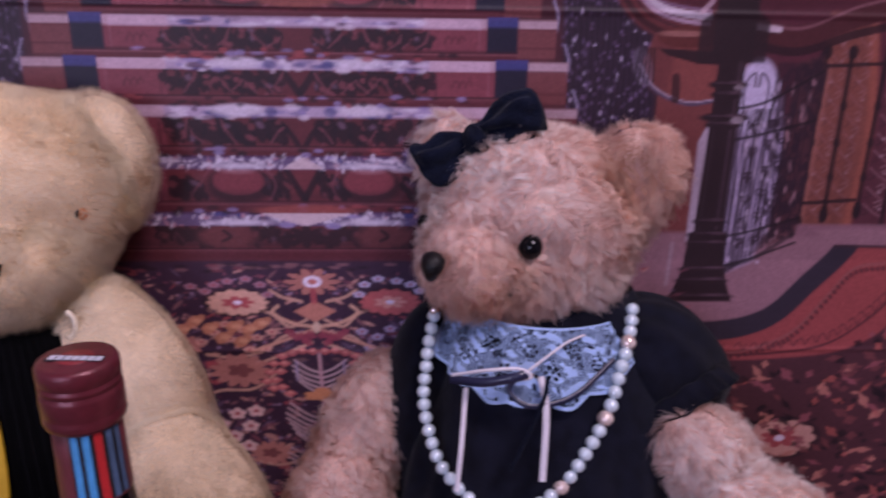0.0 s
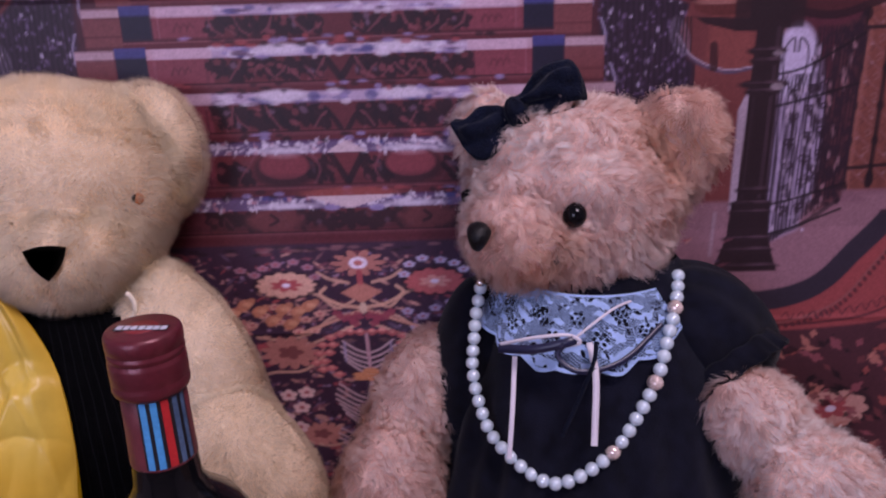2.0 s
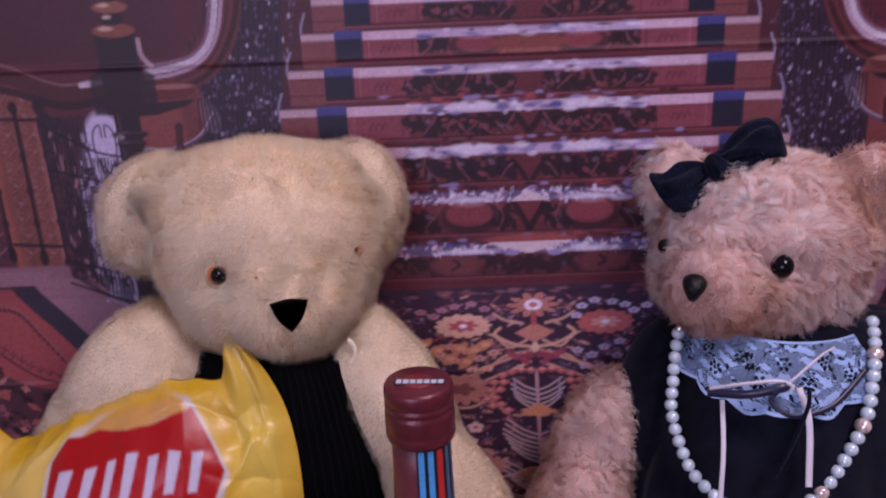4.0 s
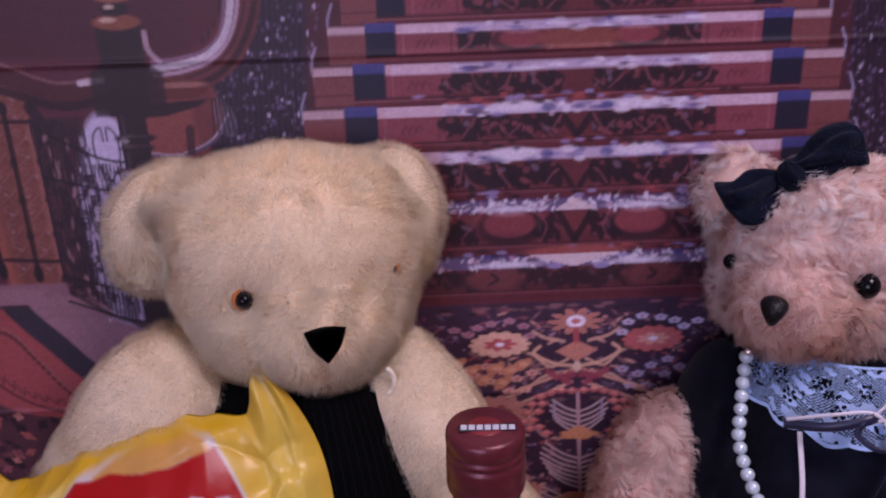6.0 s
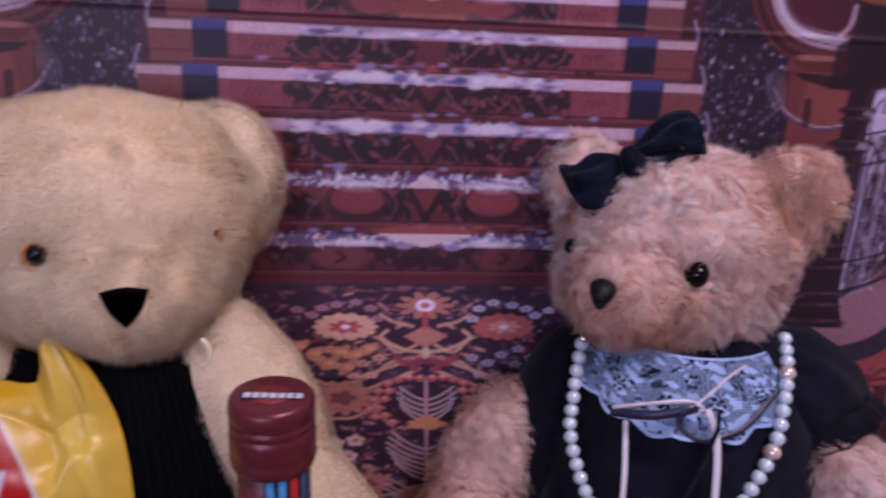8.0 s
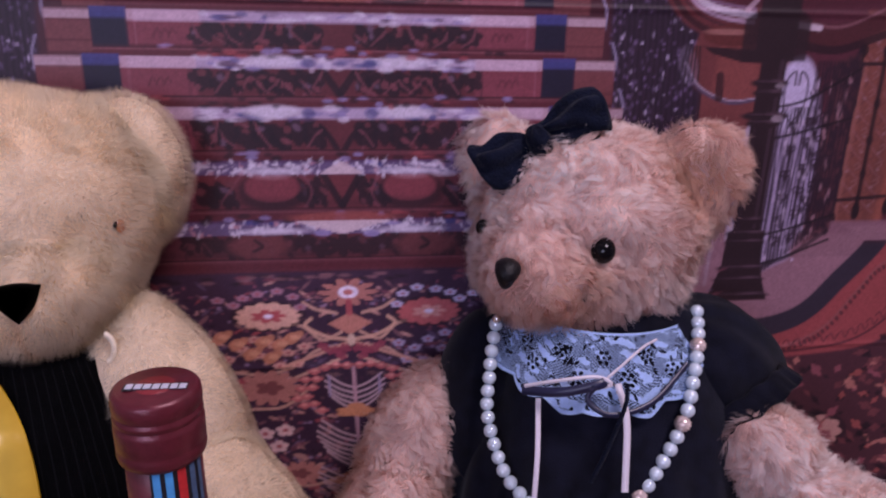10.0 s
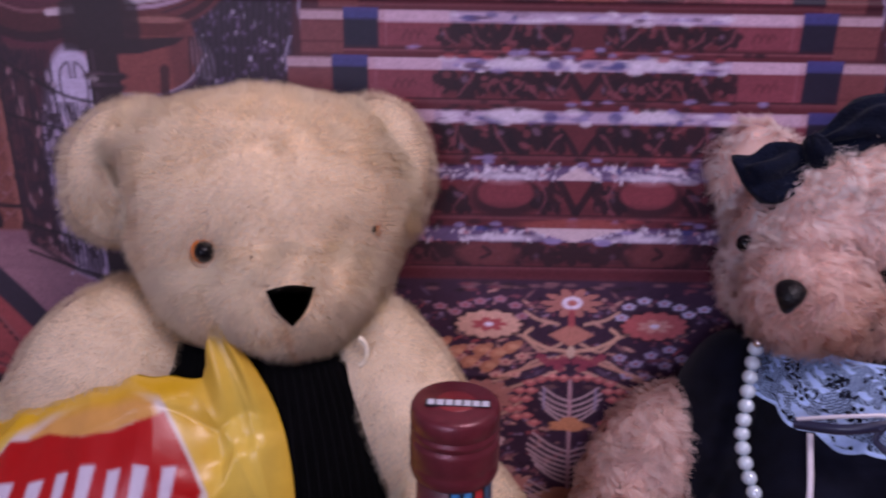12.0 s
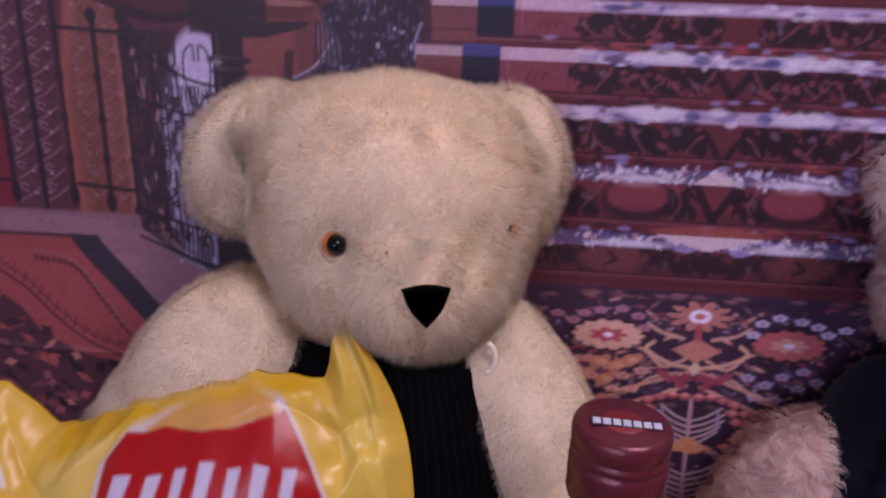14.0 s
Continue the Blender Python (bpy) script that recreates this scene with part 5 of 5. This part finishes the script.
    ties = (
        (((0.0265, 0.3375, 0.238), (0.0240, 0.3235, 0.215), (0.0215, 0.3155, 0.190)), 0.0026, RIBBON_WHITE, "white satin ribbon tail"),
        (((0.0640, 0.3290, 0.249), (0.0655, 0.3170, 0.235), (0.0635, 0.3055, 0.203)), 0.0034, RIBBON_WHITE, "white satin ribbon tail"),
        (((0.0180, 0.3380, 0.243), (0.034, 0.3270, 0.247), (0.050, 0.3230, 0.252), (0.056, 0.3240, 0.2535)), 0.0048, RIBBON_NAVY, "navy satin ribbon loop"),
        (((0.0190, 0.3375, 0.2455), (0.036, 0.3275, 0.2535), (0.052, 0.3250, 0.2555), (0.058, 0.3230, 0.252), (0.046, 0.3250, 0.249)), 0.0018, RIBBON_WHITE, "white satin ribbon loop"),
        (((0.056, 0.3255, 0.2535), (0.066, 0.3290, 0.2600), (0.078, 0.3360, 0.2650), (0.088, 0.3430, 0.2655)), 0.0013, RIBBON_WHITE, "white satin ribbon loop"),
        (((0.050, 0.3225, 0.252), (0.047, 0.3225, 0.2445), (0.058, 0.3185, 0.238), (0.080, 0.3225, 0.2415), (0.103, 0.3360, 0.255)), 0.0028, RIBBON_NAVY, "navy satin ribbon loop"),
        (((0.066, 0.3220, 0.253), (0.064, 0.3175, 0.243), (0.056, 0.3130, 0.224), (0.048, 0.3115, 0.205)), 0.0022, BOW_VELVET, "navy ribbon tail"),
    )
    for pts, wd, mt, lb in ties:
        link("ribbon_tie", ribbon("ribbon_tie", [(x, y, z + 0.004) for x, y, z in pts], wd, (-0.1, -1, 0.35)), mt, c, lb)


lace_collar()


def hair_bow():
    b = thing("hair_bow", "navy velvet bow on the head of the pink bear", "bow", (0.036, 0.405, 0.362))

    def loop(centre, size, roll, yaw, flip):
        u, w = np.meshgrid(np.linspace(0, 2 * np.pi, 48, endpoint=False), np.linspace(0.03, np.pi - 0.03, 30))
        s = np.stack([np.sign(np.cos(w)) * np.abs(np.cos(w)) ** 0.6, np.sin(u) * np.sin(w) ** 0.8, np.cos(u) * np.sin(w) ** 0.8], axis=-1) * np.array([flip, 1, 1])
        grow = np.clip(0.30 + 0.75 * (s[..., 0:1] * flip + 1) / 2, 0, 1)
        fold = 1 + 0.22 * np.sin(np.arctan2(s[..., 2:3], s[..., 1:2]) * 5 + 1) * (1 - (s[..., 0:1] * flip + 1) / 2.4)
        crease = 0.16 * np.sin(s[..., 2:3] * 7 + s[..., 0:1] * 4 + flip) + 0.10 * np.sin(s[..., 1:2] * 11 - s[..., 2:3] * 6 + 2)
        fold = fold * (1 + crease)
        s = s * np.concatenate([np.ones_like(grow), grow * fold, grow * fold], axis=-1)
        return (s * np.array(size)) @ turn_matrix(yaw, 0, roll).T + np.array(centre)

    for centre, size, roll, yaw, flip in (((0.0490, 0.391, 0.3720), (0.0205, 0.0130, 0.0160), -22, -4, 1), ((0.0185, 0.395, 0.3515), (0.0165, 0.0130, 0.0205), -44, -10, -1)):
        link("bow_loop", grid_mesh("bow_loop", loop(centre, size, roll, yaw, flip), wrap=True), BOW_VELVET, b)
    u, w = np.meshgrid(np.linspace(0, 2 * np.pi, 28, endpoint=False), np.linspace(0.05, np.pi - 0.05, 16))
    s = np.stack([np.cos(u) * np.sin(w), np.sin(u) * np.sin(w), np.cos(w)], axis=-1) * (1 + 0.06 * np.sin(u * 6))[..., None]
    link("knot", grid_mesh("knot", (s * np.array([0.0066, 0.0085, 0.0088])) @ turn_matrix(0, 0, -28).T + np.array([0.0325, 0.389, 0.3628]), wrap=True), BOW_VELVET, b)


hair_bow()


def ball_mesh(name, r, nu=16, nv=9, facet=0.0):
    u, w = np.meshgrid(np.linspace(0, 2 * np.pi, nu, endpoint=False), np.linspace(0.04, np.pi - 0.04, nv))
    s = np.stack([np.cos(u) * np.sin(w), np.sin(u) * np.sin(w), np.cos(w)], axis=-1)
    if facet:
        s = s * (1 + facet * (np.indices(u.shape).sum(axis=0) % 2 * 2 - 1))[..., None]
    return grid_mesh(name, s * r, wrap=True)


def necklace():
    n = thing("pearl_necklace", "long string of white pearls with sparkling beads over the dress", "necklace", (0.06, 0.33, 0.2))
    line = spline(STRING, 600)
    run = np.concatenate([[0], np.cumsum(np.linalg.norm(np.diff(line, axis=0), axis=1))])
    total = int(run[-1] / 0.0071)
    pearl, spark = ball_mesh("pearl", 0.0037, 20, 12), ball_mesh("sparkling_bead", 0.0041, 18, 11, 0.07)
    pearl.materials.append(PEARL)
    spark.materials.append(CRYSTAL)
    pearl.polygons.foreach_set("use_smooth", [True] * len(pearl.polygons))
    bpy.context.view_layer.update()
    at = {round(float(run[np.argmin(np.linalg.norm(line - np.array(q), axis=1))]) / 0.0071) for q in SPARKS}
    for k in range(total + 1):
        p = [np.interp(k * 0.0071, run, line[:, a]) for a in range(3)]
        ob = new("sparkling_bead" if k in at else "pearl", spark if k in at else pearl)
        if k in at:
            tagged(ob, "rose gold crystal bead")
        ob.parent = n
        ob.matrix_parent_inverse = Matrix.Translation(-n.location)
        ob.location = p
    cl = ball_mesh("clasp", 0.0026, 10, 6)
    cob = link("clasp", cl, SILVER, n, "small silver clasp")
    cob.location = line[0] + np.array([0.0, -0.002, 0.004])


STRING = [(0.0104, 0.371, 0.2681), (0.0073, 0.365, 0.2535), (0.0056, 0.36, 0.2386), (0.0046, 0.358, 0.229), (0.006, 0.351, 0.215), (0.0124, 0.34, 0.1963), (0.0225, 0.331, 0.1858), (0.0353, 0.321, 0.179),
          (0.0463, 0.314, 0.1788), (0.0592, 0.312, 0.185), (0.0753, 0.314, 0.1974), (0.0884, 0.318, 0.2163), (0.0988, 0.323, 0.2361), (0.1055, 0.333, 0.2519), (0.1125, 0.346, 0.2636), (0.1175, 0.360, 0.2730), (0.1190, 0.367, 0.2790)]
SPARKS = ((0.077, 0.315, 0.196), (0.097, 0.324, 0.234), (0.1130, 0.348, 0.2645))
necklace()


# ---------------- bottle ----------------
def bottle():
    bx, by, top = BOTTLE
    b = thing("bottle", "dark glass bottle with burgundy screw cap standing on the table", "bottle", (bx, by, 0.0))
    link("glass_body", lathe("glass_body", [(0.0, 0.0), (0.036, 0.0), (0.0395, 0.003), (0.0405, 0.01), (0.0405, top - 0.135), (0.0395, top - 0.118), (0.036, top - 0.105),
                                            (0.030, top - 0.094), (0.0225, top - 0.087), (0.0172, top - 0.081), (0.0150, top - 0.075), (0.0142, top - 0.062), (0.0132, top - 0.024), (0.0, top - 0.024)], bx, by, 64), GLASS, b)
    sleeve = link("neck_sleeve", lathe("neck_sleeve", [(0.0132, top - 0.0632), (0.0146, top - 0.0632), (0.01465, top - 0.0625), (0.0141, top - 0.045), (0.0138, top - 0.022), (0.0132, top - 0.022)], bx, by, 64), SLEEVE, b)
    cap = link("screw_cap", lathe("screw_cap", [
        (0.0, top), (0.0085, top), (0.0090, top - 0.0003), (0.0140, top - 0.0004), (0.0153, top - 0.0010), (0.0160, top - 0.0024), (0.0162, top - 0.0045),
        (0.0161, top - 0.0075), (0.0155, top - 0.0084), (0.0155, top - 0.0090), (0.0161, top - 0.0098), (0.0161, top - 0.0112), (0.0155, top - 0.0120),
        (0.0155, top - 0.0126), (0.0161, top - 0.0134), (0.0163, top - 0.0150), (0.0163, top - 0.0215), (0.0161, top - 0.0222), (0.0161, top - 0.0232),
        (0.0163, top - 0.0240), (0.0163, top - 0.0262), (0.0158, top - 0.0280), (0.0146, top - 0.0290), (0.0135, top - 0.0290)], bx, by, 72), CAP, b, "ribbed burgundy screw cap")
    # dark plate and red spot on the cap's top, with plain pale bars where it is lettered
    link("red_spot", lathe("red_spot", [(0.0, top + 0.0002), (0.0068, top + 0.0002), (0.0070, top)], bx, by - 0.001, 32), DULL_RED, cap, "dull red round print")
    part("dark_plate", box(bx - 0.0108, bx + 0.0122, by - 0.0048, by - 0.0002, top + 0.0001, top + 0.0003), STRIPE_BLACK, cap, "black strip", smooth=False)
    for k in range(7):
        x = -0.0098 + k * 0.0032
        m = box(bx + x, bx + x + 0.0025, by - 0.0042, by - 0.0008, top + 0.0003, top + 0.0005)
        for v in m.verts:
            dx, dy = v.co.x - bx, v.co.y - by
            v.co.x, v.co.y = bx + dx * 0.998 + dy * 0.05, by + dy - dx * 0.05
        part("lettering_bar", m, PALE_INK, cap, "pale printed bar", smooth=False)

    def strip(a0, a1, z0, z1, lift, mt, lb):
        a, z = np.meshgrid(np.radians(np.linspace(a0, a1, 10)), np.linspace(z0, z1, 6))
        r = np.interp(z, [top - 0.0625, top - 0.045, top - 0.022], [0.01465, 0.0141, 0.0138]) + lift
        link("label_stripe", grid_mesh("label_stripe", np.stack([bx + r * np.cos(a), by + r * np.sin(a), z], axis=-1)), mt, sleeve, lb)

    z0, z1 = top - 0.0618, top - 0.0295
    strip(-98, -8, z0, z1, 0.00012, STRIPE_BLACK, "black printed panel")
    for a0, a1, mt, lb in ((-94, -83, STRIPE_BLUE, "light blue stripe"), (-76, -65, STRIPE_BLUE, "light blue stripe"), (-58, -45, STRIPE_RED, "red stripe"),
                           (-38, -28, STRIPE_SLATE, "slate blue stripe"), (-21, -12, STRIPE_SLATE, "slate blue stripe")):
        strip(a0, a1, z0, z1, 0.00026, mt, lb)


BOTTLE = (-0.1380, 0.2725, 0.2948)
bottle()


# ---------------- packet of crisps ----------------
def crisp_packet():
    b = thing("crisp_packet", "puffed yellow crisp packet leaning on the cream bear", "crisp packet", (-0.31, 0.31, 0.02))
    n = 230
    u, v = np.meshgrid(np.linspace(-0.16, 1, n), np.linspace(0, 1, n))
    # outline: sealed top edge, dipping beside the far corner, with the near corner pulled up to a point
    top_x = np.interp(u, [-.16, .86, 1], [-.430, -.252, -.2435])
    top_z = np.interp(top_x, [-.43, -.411, -.404, -.388, -.376, -.341, -.315, -.286, -.257], [.238, .241, .236, .222, .223, .243, .254, .261, .261]) + 0.0006 * np.sin(u * 60)
    ear = np.interp(u, [.845, .875, .915, .95, 1], [0, .017, .028, .0305, .0265]) * np.exp(-v / 0.14)
    top_y = 0.352 - 0.010 * u
    low_x, low_y, low_z = -0.412 + 0.201 * u, 0.262 + 0.034 * np.clip((u - 0.55) / 0.45, 0, 1), 0.030 + 0 * u
    w = v ** 0.9
    fan = 1 - (1 - v) ** 14
    x, y, z = top_x * (1 - fan) + low_x * fan, top_y * (1 - w) + low_y * w, top_z * (1 - w) + low_z * w + ear
    y = y + 0.0025 * np.sin(u * 70 + v * 12) * (ear / 0.03)
    puff = np.sin(np.pi * np.clip(v, 0, 1) ** 0.72) ** 0.9 * np.clip(np.sin(np.pi * np.clip((u + 0.16) / 1.16 * 0.97 + 0.012, 0, 1)), 0, 1) ** 0.42 * np.clip((1.0 - u) / 0.30, 0, 1) ** 0.6
    co = np.stack([x, y, z], axis=-1)
    crease = 0.0030 * waves(np.stack([u * 3, v * 2.2], axis=-1), 5, 1.0, 7) + 0.0022 * np.abs(waves(np.stack([u * 5, v * 4], axis=-1), 9, 1.0, 6))
    for cu, cv, th, ln, dp in ((.88, .14, 1.1, .14, .0028), (.78, .06, .3, .12, -.0030), (.94, .20, 1.4, .22, .0024), (.83, .20, 2.3, .12, .0024), (.90, .09, .1, .08, -.0024), (.55, .02, .1, .20, .0020), (.70, .04, -.2, .15, .0030), (.30, .05, -.5, .18, .0035), (.12, .12, .6, .2, -.0035), (.88, .22, .2, .10, -.0030)):
        along, off = (u - cu) * math.cos(th) + (v - cv) * math.sin(th), -(u - cu) * math.sin(th) + (v - cv) * math.cos(th)
        crease += 1.4 * dp * np.exp(-np.abs(off) / 0.016) * np.exp(-(along / ln) ** 2)
    # the fold that runs from the banner's corner to the pulled-up corner
    crease += 0.0050 * np.tanh((v - 0.150 + 0.12 * (u - 0.8)) / 0.012) * np.exp(-((u - 0.90) / 0.10) ** 2) * np.exp(-((v - 0.15) / 0.10) ** 2)
    crease = 0.6 * crease * np.clip(v / 0.05, 0.15, 1)
    fold = np.array([0.10, -0.80, 0.58])
    front = co + fold * (0.036 * puff + crease)[..., None]
    back = co - fold * (0.016 * puff)[..., None] + np.array([0, 0.001, 0])
    back[..., 1] = np.minimum(back[..., 1], 0.36)
    # printed face, with the film's sheen painted in as soft pale ovals
    s = Sheet(0.0, 1.0, 0.0, 1.0, 1.0 / n, lin(232, 196, 30, 1.0))
    s.x, s.z = np.linspace(-0.16, 1, n), np.linspace(0, 1, n)
    s.X, s.Z = np.meshgrid(s.x, s.z)
    s.ink = np.empty(s.X.shape + (3,))
    s.ink[:] = lin(196, 160, 58)
    s.step = 1 / n
    sf = 0.006
    # gloss at the middle of the film, put into the ink
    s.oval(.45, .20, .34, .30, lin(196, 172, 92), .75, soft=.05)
    up = lambda q: [(.305 + (a - .345) * .92, b - .048 + (a - .58) * .13) for a, b in q]
    s.shape(up([(.33, .18), (.42, .105), (.56, .070), (.70, .035), (.80, .045), (.90, .20), (.87, .285), (.62, .36), (.33, .365)]), lin(184, 176, 178), .9, sf)
    s.shape(up([(.44, .125), (.55, .085), (.70, .050), (.78, .058), (.80, .085), (.62, .130), (.45, .135)]), lin(184, 138, 74), 1.0, .012)
    s.shape(up([(.345, .175), (.39, .135), (.50, .125), (.60, .128), (.72, .105), (.805, .070), (.885, .195), (.86, .265), (.60, .335), (.345, .350)]), lin(150, 12, 14), 1.0, sf)
    # painted sheen beside the banner's end
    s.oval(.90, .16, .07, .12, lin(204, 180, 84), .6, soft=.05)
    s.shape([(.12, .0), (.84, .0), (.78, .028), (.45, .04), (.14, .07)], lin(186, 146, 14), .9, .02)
    # more painted sheen, lower right and far left
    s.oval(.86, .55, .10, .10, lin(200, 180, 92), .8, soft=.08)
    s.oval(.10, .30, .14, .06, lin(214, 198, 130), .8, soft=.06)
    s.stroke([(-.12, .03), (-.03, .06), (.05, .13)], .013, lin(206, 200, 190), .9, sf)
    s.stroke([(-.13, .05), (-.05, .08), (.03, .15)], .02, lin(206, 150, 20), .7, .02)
    # dark green badge low on the face
    s.oval(.87, .44, .062, .050, lin(206, 196, 120), .9, soft=.01)
    s.oval(.87, .44, .052, .042, lin(24, 58, 40), 1.0, soft=.01)
    s.stroke([(.84, .445), (.865, .43), (.90, .44)], .012, lin(190, 200, 190), .8, .008)
    # plain pale slanted shapes in place of the name on the banner
    for k, (wd, hh) in enumerate(((.075, .125), (.062, .11), (.045, .115), (.058, .12), (.050, .105), (.056, .105), (.050, .10))):
        x0 = .365 + (0, .090, .165, .222, .292, .352, .420)[k]
        z0 = .318 - .155 * (x0 - .365)
        wd, hh = wd * .88, hh * .92
        s.shape(up([(x0, z0), (x0 + wd * .55, z0 - .004), (x0 + wd, z0 - hh), (x0 + wd * .30, z0 - hh * .96)]), lin(180, 172, 190), 1.0, sf)
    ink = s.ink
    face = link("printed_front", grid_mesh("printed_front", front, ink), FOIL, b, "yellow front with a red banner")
    link("back_film", grid_mesh("back_film", back[:, ::-1], np.tile(np.array(lin(206, 164, 22)), (n, n, 1))), FOIL, b)


crisp_packet()
